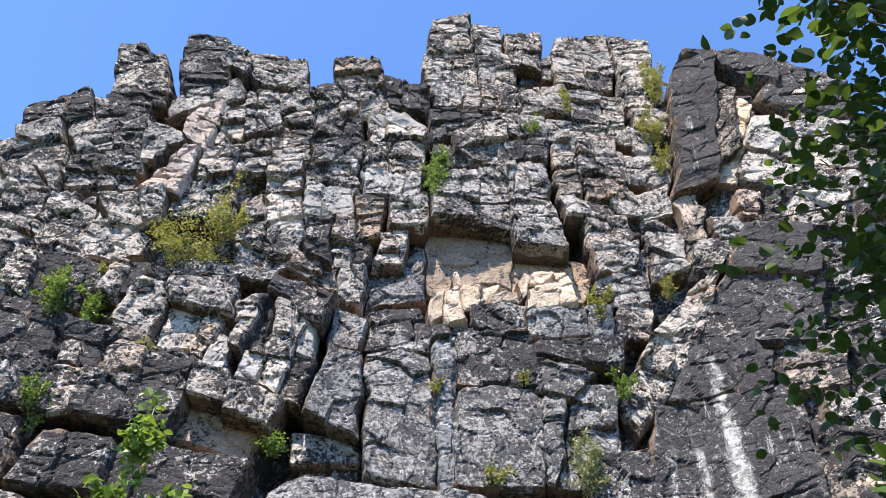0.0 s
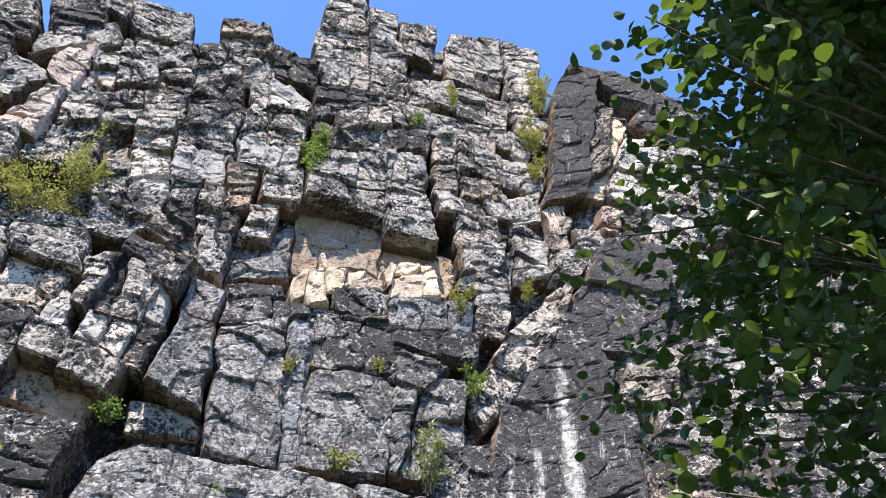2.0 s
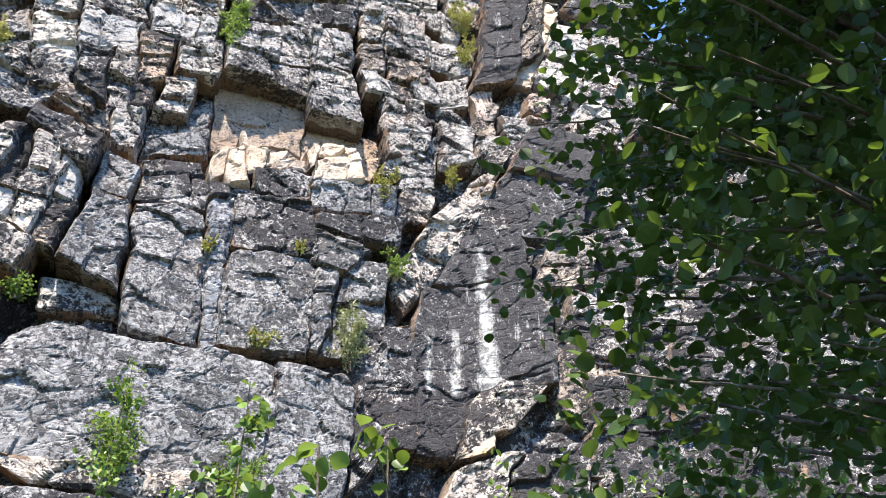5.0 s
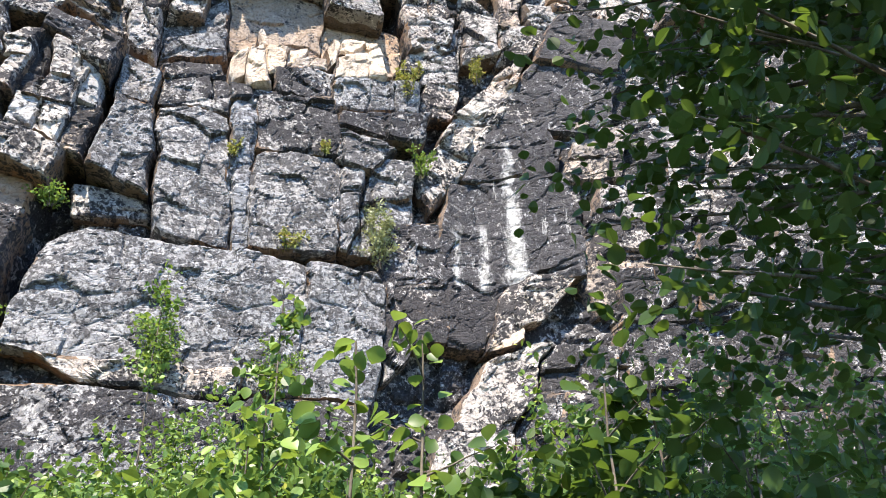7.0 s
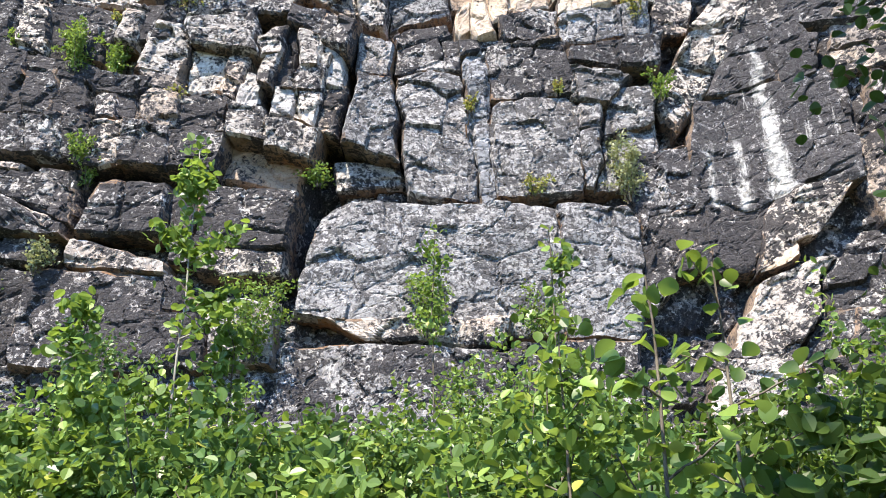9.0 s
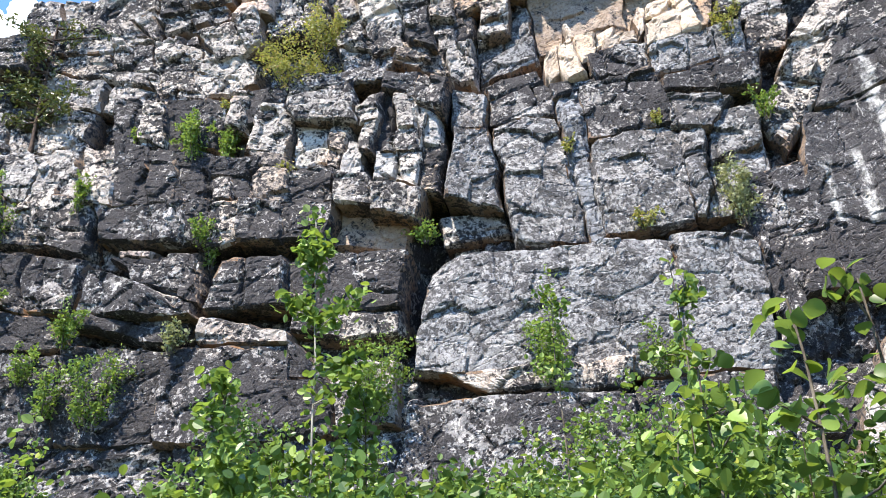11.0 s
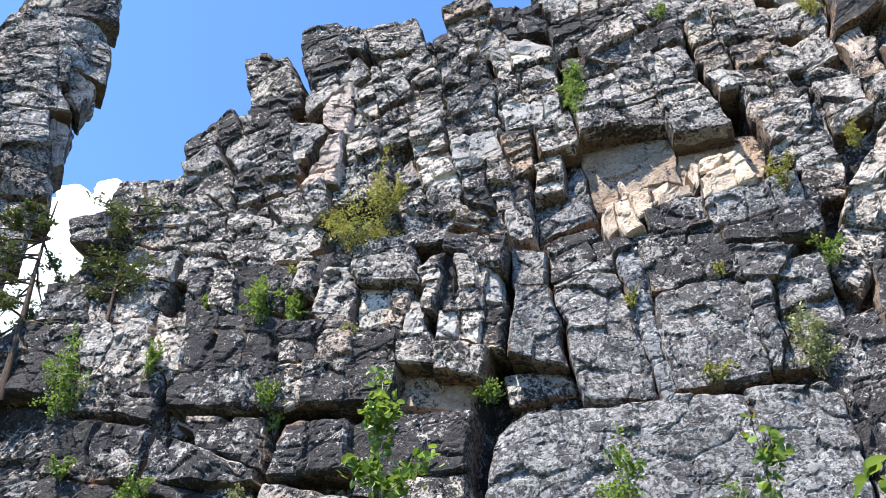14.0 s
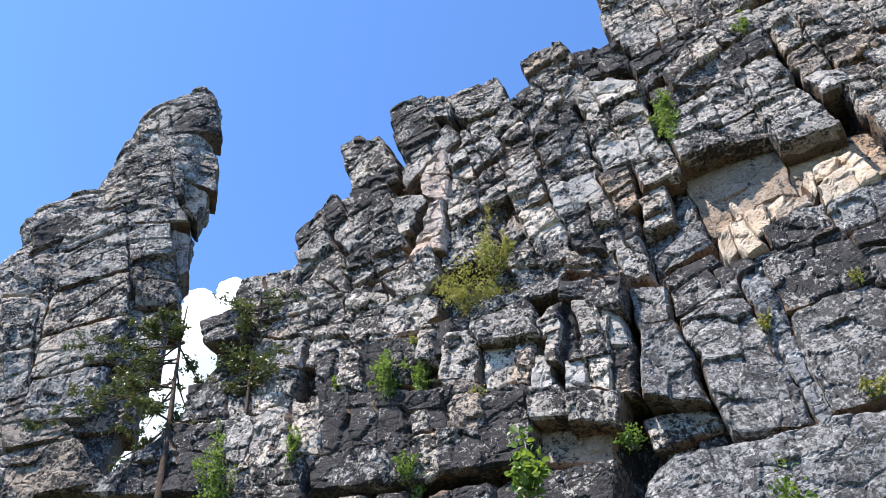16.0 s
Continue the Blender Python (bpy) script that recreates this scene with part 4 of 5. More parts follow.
rock(-0.94, 7.17, 3.23, 0.53, 0.01, -0.83, 0.22, -0.10, 0.62, PALE, .50)
rock(-1.59, 5.74, 4.65, 2.09, -0.00, 0.09, -0.03, 0.01, 0.70, DARK, .50)
rock(2.13, 5.90, 2.77, 2.31, 0.03, 0.08, 0.04, -0.01, 0.60, DARK, .50)
rock(-6.15, 9.36, 0.50, 1.87, 0.21, -0.17, 0.01, -0.12, 0.50, DARK, .50)
rock(-9.26, 10.06, 1.55, 0.77, -0.14, -0.12, 0.02, -0.34, 0.62, DARK, .50)
rock(-9.23, 9.30, 1.26, 0.59, -0.24, -0.15, 0.10, 0.44, 0.60, PALE, .50)
rock(-9.14, 8.68, 1.12, 0.62, -0.06, -0.08, 0.10, 0.01, 0.55, HEAVY, .50)
# right buttress
rock(6.95, 9.36, 0.84, 0.98, 0.32, 0.19, -0.05, -0.06, 0.50, OCHRE, .80)
rock(7.48, 16.14, 1.13, 0.95, -0.13, -0.12, 0.09, 0.29, 0.60, DARK, .80)
rock(4.30, 9.55, 0.75, 2.76, 1.43, 0.05, 0.08, -0.08, 0.45, DARK, .80)
# right buttress
rock(7.51, 14.87, 2.07, 1.78, 0.12, 0.16, -0.26, -0.01, 0.50, BLACK, .55)
rock(8.05, 14.34, 1.04, 1.25, 0.05, -0.03, 0.10, 0.06, 0.64, BLACK, .55)
rock(7.16, 12.22, 3.31, 3.32, 0.06, 0.06, -0.12, 0.04, 0.42, BLACK, .55)
rock(4.79, 11.31, 1.66, 1.92, 0.34, 0.13, 0.03, 0.03, 0.36, HEAVY, .55)
rock(4.66, 9.50, 1.69, 1.58, 0.31, 0.05, 0.02, -0.03, 0.42, DARK, .55)
rock(6.08, 9.69, 1.22, 1.69, 0.01, 0.25, 0.26, -0.02, 0.44, HEAVY, .55)
rock(7.56, 10.02, 1.75, 1.59, 0.38, 0.59, 0.15, 0.15, 0.47, PALE, .55)
rock(8.95, 13.58, 0.47, 3.43, -0.08, 0.02, -0.07, -0.01, 0.20, HEAVY, .55)
rock(9.17, 10.82, 0.72, 2.33, 0.14, -0.11, 0.11, -0.05, 0.25, BROWN, .55)
rock(10.02, 12.29, 1.12, 1.94, -0.26, 0.07, 0.04, 0.02, 0.50, GREY, .70)
rock(10.05, 10.94, 1.02, 1.03, -0.10, 0.04, 0.05, 0.01, 0.35, BROWN, .55)
# lower left
rock(-13.64, 15.34, 1.82, 1.79, -0.14, -0.16, -0.01, -0.04, 0.10, PALE, .58)
rock(-15.06, 15.03, 1.51, 1.62, -0.04, -0.31, 0.01, -0.05, 0.20, DARK, .58)
rock(-14.23, 13.75, 1.87, 0.63, 0.10, -0.92, -0.17, 0.22, 0.45, GREY, .58)
rock(-12.73, 13.21, 1.41, 1.38, -0.02, -0.21, 0.05, -0.09, 0.50, GREY, .58)
rock(-12.85, 12.44, 0.90, 0.50, 0.17, 0.14, -0.13, -0.27, 0.55, WHITE, .30)
rock(-11.97, 11.69, 1.12, 1.56, -0.17, -0.03, -0.09, 0.00, 0.55, GREY, .58)
rock(-11.48, 13.17, 0.96, 1.90, -0.09, -0.18, 0.08, 0.01, 0.55, PALE, .58)
rock(-13.46, 11.74, 1.20, 1.20, -0.05, -0.36, 0.07, -0.02, 0.40, BROWN, .58)
rock(-13.22, 10.13, 1.34, 1.39, -0.11, -0.29, 0.01, -0.10, 0.62, DARK, .58)
rock(-11.91, 9.99, 1.21, 1.42, -0.07, -0.07, 0.19, 0.01, 0.60, DARK, .58)
rock(-10.09, 9.54, 2.04, 1.01, -0.19, -0.66, -0.39, 0.06, 0.68, DARK, .58)
rock(-9.40, 10.11, 1.66, 1.11, -0.19, -0.50, 0.27, -0.28, 0.58, HEAVY, .58)
rock(-9.97, 8.79, 2.48, 0.41, -0.23, 0.19, 0.07, -0.09, 0.50, HEAVY, .58)
rock(-12.49, 8.84, 1.92, 1.07, -0.03, -0.49, -0.05, 0.19, 0.60, HEAVY, .58)
rock(-12.00, 7.17, 1.79, 1.98, -0.04, -0.24, 0.11, 0.00, 0.60, HEAVY, .58)
rock(-10.03, 7.21, 2.10, 2.18, -0.04, -0.06, 0.10, 0.01, 0.55, HEAVY, .58)
rock(-7.52, 7.07, 2.67, 2.15, -0.05, -0.00, -0.01, 0.01, 0.60, HEAVY, .58)
# left end
rock(-14.01, 19.39, 2.24, 1.42, -0.08, -0.07, -0.09, -0.18, 0.20, GREY, .70)
rock(-14.96, 17.39, 1.36, 1.14, 0.02, -0.31, 0.00, -0.23, 0.90, DARK, .70)
rock(-13.80, 17.96, 2.63, 1.54, -0.21, -0.12, -0.06, -0.11, 0.15, GREY, .70)
rock(-11.71, 17.41, 1.41, 1.79, -0.30, -0.11, 0.08, 0.01, 0.12, GREY, .70)
rock(-9.52, 17.14, 2.84, 0.91, -0.29, 0.06, 0.05, 0.08, 0.15, PALE, .70)
rock(-9.96, 16.26, 1.79, 0.88, -0.30, 0.32, 0.21, 0.18, 0.12, PALE, .70)
rock(-11.58, 15.90, 1.36, 1.10, -0.38, 0.02, 0.02, -0.05, 0.10, GREY, .70)
rock(-13.80, 16.51, 2.90, 1.17, -0.24, -0.07, 0.01, 0.09, 0.15, GREY, .70)
rock(-15.36, 15.17, 1.31, 1.64, 0.33, -0.18, -0.14, -0.34, 0.30, DARK, .70)
rock(-13.45, 14.84, 2.38, 1.80, -0.22, -0.12, 0.08, 0.03, 0.20, GREY, .70)
rock(-16.74, 12.79, 2.71, 1.30, 0.13, -0.22, -0.28, -0.80, 0.50, DARK, .70)
rock(-14.64, 12.85, 1.47, 2.38, -0.20, -0.33, 0.16, 0.02, 0.50, DARK, .70)
rock(-12.80, 12.46, 2.14, 2.26, -0.22, -0.16, 0.09, 0.03, 0.50, GREY, .70)
# dark head of the buttress
rock(8.76, 26.20, 1.41, 7.32, 0.26, 0.13, 0.12, 0.00, 0.75, BLACK, .58)
rock(10.63, 29.17, 2.18, 1.74, -1.17, -0.16, 0.28, -0.10, 0.60, BLACK, .58)
rock(9.73, 25.75, 0.72, 4.28, 0.15, 0.16, -0.25, 0.20, 0.45, BROWN, .70)
rock(9.86, 24.69, 0.52, 4.52, -0.99, 0.31, -0.07, 0.07, 0.15, OCHRE, .70)
rock(10.64, 23.76, 1.08, 3.51, -1.10, 0.30, -0.11, -0.08, 0.30, WHITE, .80)
rock(12.46, 25.10, 1.30, 2.74, -0.96, 0.26, 0.05, -0.01, 0.30, PALE, .80)
rock(12.32, 26.41, 1.93, 2.02, -1.22, 0.42, -0.16, 0.05, 0.40, BLACK, .58)
rock(7.97, 22.18, 0.32, 2.06, -6.48, 0.23, 0.11, -0.02, 0.10, ROSE, .80)
rock(7.99, 20.79, 0.55, 1.88, -0.67, 0.25, 0.14, 0.10, 0.15, BROWN, .80)
rock(9.53, 21.08, 0.55, 1.45, -0.43, 0.19, 0.17, 0.04, 0.20, ROSE, .80)
rock(8.90, 20.24, 0.96, 1.08, -0.42, 0.10, 0.16, -0.11, 0.25, PALE, .80)
rock(9.68, 18.72, 2.06, 1.99, -0.27, 0.27, -0.06, -0.10, 0.60, BLACK, .58)
rock(8.16, 19.21, 1.23, 1.45, -0.37, 0.10, -0.00, 0.01, 0.30, GREY, .80)
rock(8.90, 16.62, 2.52, 2.13, -0.34, 0.56, -0.11, 0.03, 0.45, BLACK, .58)
rock(11.68, 21.96, 1.22, 2.90, -0.88, 0.26, 0.13, -0.13, 0.20, WHITE, .80)
# right buttress, far flank and foot
rock(12.59, 26.19, 1.03, 2.19, -1.54, 0.24, 0.01, 0.12, 0.26, DARK)
rock(12.11, 24.21, 0.93, 1.45, -1.58, 0.25, 0.09, -0.11, 0.26, PALE)
rock(11.90, 21.25, 1.95, 3.91, -0.79, 0.27, -0.00, 0.12, 0.21, GREY, .8)
rock(10.06, 12.09, 1.18, 1.89, -0.57, 0.17, 0.09, 0.21, 0.47, DARK, .8)
rock(9.78, 10.53, 0.77, 1.37, -0.13, 0.27, 0.32, -0.01, 0.21, BROWN, .8)
rock(9.57, 14.58, 1.38, 1.90, -0.20, 0.27, 0.03, 0.12, 0.31, BROWN, .8)
rock(6.57, 7.68, 1.46, 2.12, 0.19, 0.54, -0.03, -0.06, 0.73, PALE, .5)
rock(10.22, 9.07, 1.65, 3.28, -0.04, 0.09, 0.05, -0.02, 0.47, DARK, .8)
rock(12.80, 10.67, 2.68, 2.90, -0.07, 0.21, 0.07, -0.01, 0.42, DARK, .8)
rock(14.63, 9.23, 1.55, 3.64, -0.32, 0.26, 0.01, -0.04, 0.42, HEAVY, .8)
rock(12.29, 13.47, 2.04, 2.34, -0.18, 0.24, 0.06, -0.06, 0.36, GREY, .8)
rock(15.58, 15.95, 3.07, 3.13, -0.04, 0.32, 0.07, -0.06, 0.36, DARK, .8)
rock(14.03, 21.64, 3.10, 4.92, -0.04, 0.25, 0.06, -0.05, 0.31, DARK, .8)
rock(17.49, 21.54, 4.00, 6.03, 0.14, 0.36, 0.23, -0.25, 0.31, GREY, .8)
rock(5.70, 5.86, 1.64, 1.57, -0.01, 0.37, -0.05, -0.10, 0.83, PALE, .5)
rock(5.45, 4.37, 1.92, 1.45, 0.03, -0.07, -0.10, 0.12, 0.88, DARK, .6)
rock(8.25, 7.75, 1.66, 2.15, -0.07, 0.33, -0.17, -0.00, 0.52, DARK, .6)
rock(7.68, 5.79, 2.11, 1.70, -0.08, 0.22, -0.02, -0.01, 0.62, DARK, .6)
rock(7.47, 4.22, 2.09, 1.41, -0.07, 0.03, 0.07, 0.03, 0.73, GREY, .6)
rock(9.83, 7.93, 1.33, 2.55, -0.18, 0.21, -0.02, 0.12, 0.47, HEAVY, .7)
rock(9.44, 5.73, 1.36, 1.76, 0.02, 0.19, -0.00, -0.02, 0.57, DARK, .6)
rock(9.18, 4.08, 1.32, 1.50, -0.03, 0.16, 0.03, -0.02, 0.68, DARK, .6)
rock(12.64, 8.08, 2.03, 2.15, -0.08, 0.27, 0.00, 0.01, 0.47, HEAVY, .7)
rock(11.87, 6.02, 1.86, 1.90, -0.06, 0.23, 0.03, 0.01, 0.62, HEAVY, .7)
rock(13.92, 6.62, 1.58, 3.30, -0.50, 0.30, -0.11, 0.21, 0.62, HEAVY, .7)

# ---- the rock tower ----
def tower_place(u, v, d):
    """From the tower's own width, height and depth to the world; the face turns back on the far side."""
    d = d - 0.3 * np.clip(0.6 - u, 0, 3)
    return np.stack([-22.64 + 0.75 * u + 0.66 * d, 14.71 + 0.66 * u - 0.75 * d, v], 1)


def tower_core():
    """The body of the tower: its two flanks by height, broken by slanting beds."""
    gs, gz = np.meshgrid(np.linspace(0, 2 * math.pi, 221)[:-1], np.concatenate([np.arange(2.0, 14, 0.4), np.arange(14, 40.26, 0.075)]))
    right = np.interp(gz, [2, 15.55, 16.44, 18.13, 19.97, 22.61, 24.16, 25.78, 27.21, 28.28, 29.35, 30.26, 31.79, 33.77, 35.01, 36.62, 38.4, 39.37, 39.99, 40.21], [1.04, 1.34, 1.39, 1.64, 1.86, 2.28, 2.38, 2.15, 2.17, 2.1, 1.67, 2.4, 2.27, 2.12, 1.77, 1.79, 1.56, 1.13, 0.45, 0.13])
    left = np.interp(gz, [2, 25.45, 26.63, 27.78, 28.83, 29.69, 29.77, 30.35, 33.04, 34.45, 35.55, 35.98, 37.25, 38.51, 39.95, 40.21], [-6.09, -5.59, -4.98, -5.5, -5.14, -3.93, -4.58, -3.11, -2.82, -2.79, -2.22, -2.62, -2.36, -1.31, -0.39, -0.07])
    mid, half = (right + left) / 2, (right - left) / 2
    deep = np.minimum(0.5 + 0.55 * half, 1.9)
    c, q = np.cos(gs), np.sin(gs)
    power = lambda v: np.sign(v) * np.abs(v) ** 0.8
    along, up = -gs * 2.3, gz
    broken = relief(along * 0.85 + up * 0.52, up * 0.85 - along * 0.52, 431, 1.0)
    broken = broken + 0.22 * chips((along * 0.85 + up * 0.52) / 2.6 + 0.2 * fractal(along, up, 8, 3), (up * 0.85 - along * 0.52) / 1.5, 77, 1.2, 0.5)
    grow = 1 + (broken - 0.08) / np.maximum(half, 0.8) * np.clip((40.21 - gz) / 0.8, 0, 1)
    u, d = mid + half * power(c) * (1 + (grow - 1) * 0.75), -1.75 + deep * power(q) * grow
    n = gs.shape[1]
    k = (np.arange(gs.shape[0] - 1)[:, None] * n + np.arange(n)[None, :]).ravel()
    q = (np.arange(gs.shape[0] - 1)[:, None] * n + (np.arange(n)[None, :] + 1) % n).ravel()
    d = d - joints(TOWER, u, gz, 0.06, 0.3) * (np.sin(gs) > 0)
    return mesh_from("rock_tower", tower_place(u.ravel(), gz.ravel(), d.ravel()), np.stack([k, q, q + n, k + n], 1), GREY)


TOWER = Face(None, tower_place)
crack(TOWER, -1.50, 31.97, -0.03, 32.88, 1.18, 32.21, 2.41, 32.00)
crack(TOWER, -2.19, 27.03, -0.27, 28.58, 1.24, 28.37, 2.87, 28.91)
crack(TOWER, 0.05, 32.54, 1.10, 29.03, 1.83, 26.58)
crack(TOWER, -3.41, 22.77, -2.24, 24.27, -0.10, 26.11, 2.12, 26.58)
crack(TOWER, -2.94, 18.76, -1.73, 19.60, -0.57, 20.20, 1.40, 21.11)
crack(TOWER, -2.65, 22.33, -1.80, 18.71)
crack(TOWER, -1.13, 22.05, 0.47, 23.91, 2.81, 24.42)
crack(TOWER, -1.58, 29.89, -0.71, 31.34, 0.24, 31.71)
crack(TOWER, -1.73, 28.66, 0.60, 30.11)
crack(TOWER, 0.33, 26.22, 1.64, 21.44)
crack(TOWER, -2.34, 17.19, -1.07, 17.62, 0.59, 17.64)
crack(TOWER, -1.86, 15.90, 0.79, 16.48)
crack(TOWER, 0.38, 20.37, 0.95, 17.69)
crack(TOWER, -3.13, 25.72, -1.45, 26.85)

tower = tagged(new("rock_tower", tower_core()), "slender free-standing limestone tower with a rounded head", "rock tower")
TOWER.owner = tower
rock(0.59, 35.85, 2.05, 2.70, 0.56, -0.35, -0.07, -0.17, -0.10, DARK, .59, TOWER, 1.2, .1)
rock(-1.16, 34.47, 1.38, 1.48, 0.96, -0.38, -0.01, -0.28, 0.00, GREY, .59, TOWER, 1.2, .1)
rock(1.42, 32.27, 2.04, 3.13, -0.33, -0.29, 0.24, 0.05, -0.30, PALE, .59, TOWER, 1.2, .1)
rock(-0.79, 31.83, 2.30, 2.10, 0.55, -0.25, -0.27, -0.17, 0.15, GREY, .59, TOWER, 1.2, .1)
rock(-0.43, 29.77, 3.39, 1.85, 0.29, -0.03, -0.16, 0.11, 0.20, GREY, .59, TOWER, 1.2, .1)
rock(1.69, 29.96, 1.09, 1.84, -0.76, 0.00, 0.05, 0.03, -0.45, ROSE, .59, TOWER, 1.2, .1)
rock(0.30, 28.37, 2.52, 1.57, 0.10, -0.51, -0.10, -0.06, 0.10, PALE, .59, TOWER, 1.2, .1)
rock(-3.48, 26.93, 1.41, 1.23, 1.03, -0.56, -0.22, 0.35, 0.10, DARK, .59, TOWER, 1.2, .1)
rock(-1.82, 27.08, 2.15, 1.45, 0.79, -0.22, -0.14, 0.12, 0.30, GREY, .59, TOWER, 1.2, .1)
rock(0.67, 26.27, 1.75, 2.08, 0.27, -0.35, 0.04, 0.12, 0.20, GREY, .59, TOWER, 1.2, .1)
rock(1.98, 26.26, 0.75, 2.52, 0.03, -0.21, 0.34, 0.30, -0.45, ROSE, .59, TOWER, 1.2, .1)
rock(-1.38, 24.96, 2.43, 2.17, 0.57, -0.26, -0.08, -0.09, 0.35, PALE, .59, TOWER, 1.2, .1)
rock(-3.48, 24.08, 1.45, 2.29, 0.35, -0.15, -0.14, -0.05, 0.15, PALE, .59, TOWER, 1.2, .1)
rock(1.42, 24.02, 1.64, 2.51, 0.27, -0.28, 0.06, -0.03, 0.05, BROWN, .59, TOWER, 1.2, .1)
rock(2.33, 23.18, 0.56, 2.14, -0.33, -0.13, 0.09, 0.13, -0.40, GREY, .59, TOWER, 1.2, .1)
rock(-0.85, 22.63, 2.89, 2.25, 0.39, -0.19, -0.08, 0.02, 0.35, PALE, .59, TOWER, 1.2, .1)
rock(-2.96, 21.64, 1.29, 2.40, 0.50, -0.25, 0.26, 0.05, 0.20, PALE, .59, TOWER, 1.2, .1)
rock(-0.47, 20.28, 2.96, 2.08, 0.31, -0.11, 0.06, -0.08, 0.40, PALE, .59, TOWER, 1.2, .1)
rock(-2.33, 19.15, 0.80, 2.12, 0.55, -0.32, 0.11, -0.02, 0.25, PALE, .59, TOWER, 1.2, .1)
rock(1.55, 21.07, 1.68, 2.47, 0.33, -0.18, 0.07, -0.03, 0.00, GREY, .59, TOWER, 1.2, .1)
rock(-0.31, 18.08, 2.38, 2.06, 0.16, -0.04, 0.14, -0.15, 0.40, GREY, .59, TOWER, 1.2, .1)
rock(1.41, 17.92, 1.68, 2.11, 0.56, -0.06, 0.06, -0.24, 0.00, BROWN, .59, TOWER, 1.2, .1)
rock(-1.22, 17.07, 1.52, 1.66, 0.26, -0.87, -0.50, 0.14, 0.30, BROWN, .59, TOWER, 1.2, .1)
rock(0.02, 15.35, 2.69, 1.78, 0.25, -0.66, -0.18, 0.06, 0.10, BROWN, .59, TOWER, 1.2, .1)
rock(1.49, 16.11, 0.75, 1.68, 0.69, -0.27, 0.82, 0.03, -0.30, DARK, .59, TOWER, 1.2, .1)

# ---- plants ----
def tube(points, r0, r1, sides=6):
    """A tapering limb along points."""
    pts = [Vector(p) for p in points]
    verts, faces = [], []
    for i, p in enumerate(pts):
        d = (pts[min(i + 1, len(pts) - 1)] - pts[max(i - 1, 0)]).normalized()
        a = d.orthogonal().normalized()
        b = d.cross(a)
        r = r0 + (r1 - r0) * i / (len(pts) - 1)
        for k in range(sides):
            ang = 2 * math.pi * k / sides
            verts.append(p + a * (r * math.cos(ang)) + b * (r * math.sin(ang)))
    for i in range(len(pts) - 1):
        for k in range(sides):
            q = (k + 1) % sides
            faces.append((i * sides + k, i * sides + q, (i + 1) * sides + q, (i + 1) * sides + k))
    return verts, faces


def joined(name, pieces, material, smooth=True):
    verts, faces = [], []
    for v, f in pieces:
        base = len(verts)
        verts.extend(v)
        faces.extend([tuple(i + base for i in q) for q in f])
    return mesh_from(name, [tuple(v) for v in verts], faces, material, smooth)


def limb(rng, start, end, bend=0.08, n=7):
    a, b = Vector(start), Vector(end)
    length = (b - a).length
    off = Vector((0, 0, 0))
    pts = []
    for i in range(n + 1):
        k = i / n
        off = off + Vector((rng.uniform(-1, 1), rng.uniform(-1, 1), rng.uniform(-0.4, 0.6))) * (bend * length / n)
        pts.append(a.lerp(b, k) + off)
    return pts


def leaf_cloud(rs, centres, size, long=1.35, droop=0.3, broad=True):
    """Leaves at the given places, each folded along its midrib, facing mostly up and outward."""
    c = np.asarray(centres)
    n = len(c)
    nrm = rs.normal(size=(n, 3)) * 0.9 + np.array([0, 0, 0.7])
    nrm /= np.linalg.norm(nrm, axis=1)[:, None]
    way = rs.normal(size=(n, 3)) + np.array([0, 0, -droop])
    way -= nrm * (way * nrm).sum(1)[:, None]
    way /= np.linalg.norm(way, axis=1)[:, None]
    side = np.cross(nrm, way)
    s = size * rs.uniform(0.6, 1.25, n)[:, None]
    L, W = s * long, s * (0.5 if broad else 0.3)
    fold = nrm * s * 0.12
    half = [(-0.5, 0, 0), (-0.36, 0.62, 0.7), (-0.1, 0.95, 1), (0.18, 0.82, 0.9), (0.38, 0.4, 0.5)]
    shape = half + [(0.5, 0, 0)] + [(a, -w, k) for a, w, k in half[:0:-1]]
    verts = np.stack([c + way * L * a + side * W * b + fold * k for a, b, k in shape], 1).reshape(-1, 3)
    k = np.arange(n)[:, None] * 10
    faces = np.concatenate([k + np.array([[0, 5, 4, 3, 2, 1]]), k + np.array([[0, 9, 8, 7, 6, 5]])])
    return verts, faces


def leaf_mesh(material):
    """One broad leaf, a unit long: rounded blade, short tip, folded along the midrib and bent down."""
    rim = [(-0.5, 0.0), (-0.42, 0.2), (-0.25, 0.37), (-0.02, 0.43), (0.2, 0.34), (0.36, 0.17), (0.5, 0.0)]
    verts = [(x, 0.0, -0.18 * x * x) for x, _ in rim]
    verts += [(x, w, 0.10 * w / 0.43 - 0.18 * x * x) for x, w in rim[1:-1]]
    verts += [(x, -w, 0.10 * w / 0.43 - 0.18 * x * x) for x, w in rim[1:-1]]
    n = len(rim)
    tris = []
    for base, flip in ((n - 1, False), (2 * n - 3, True)):
        for i in range(n - 1):
            a, b = i, i + 1
            p, q = (base + i if 0 < i else None), (base + i + 1 if i + 1 < n - 1 else None)
            for tri in ((a, b, q if q is not None else p), (a, q, p)):
                if None not in tri and len(set(tri)) == 3:
                    tris.append(tri[::-1] if flip else tri)
    return mesh_from("leaf", verts, tris, material, True)


LEAF_MESHES = {}


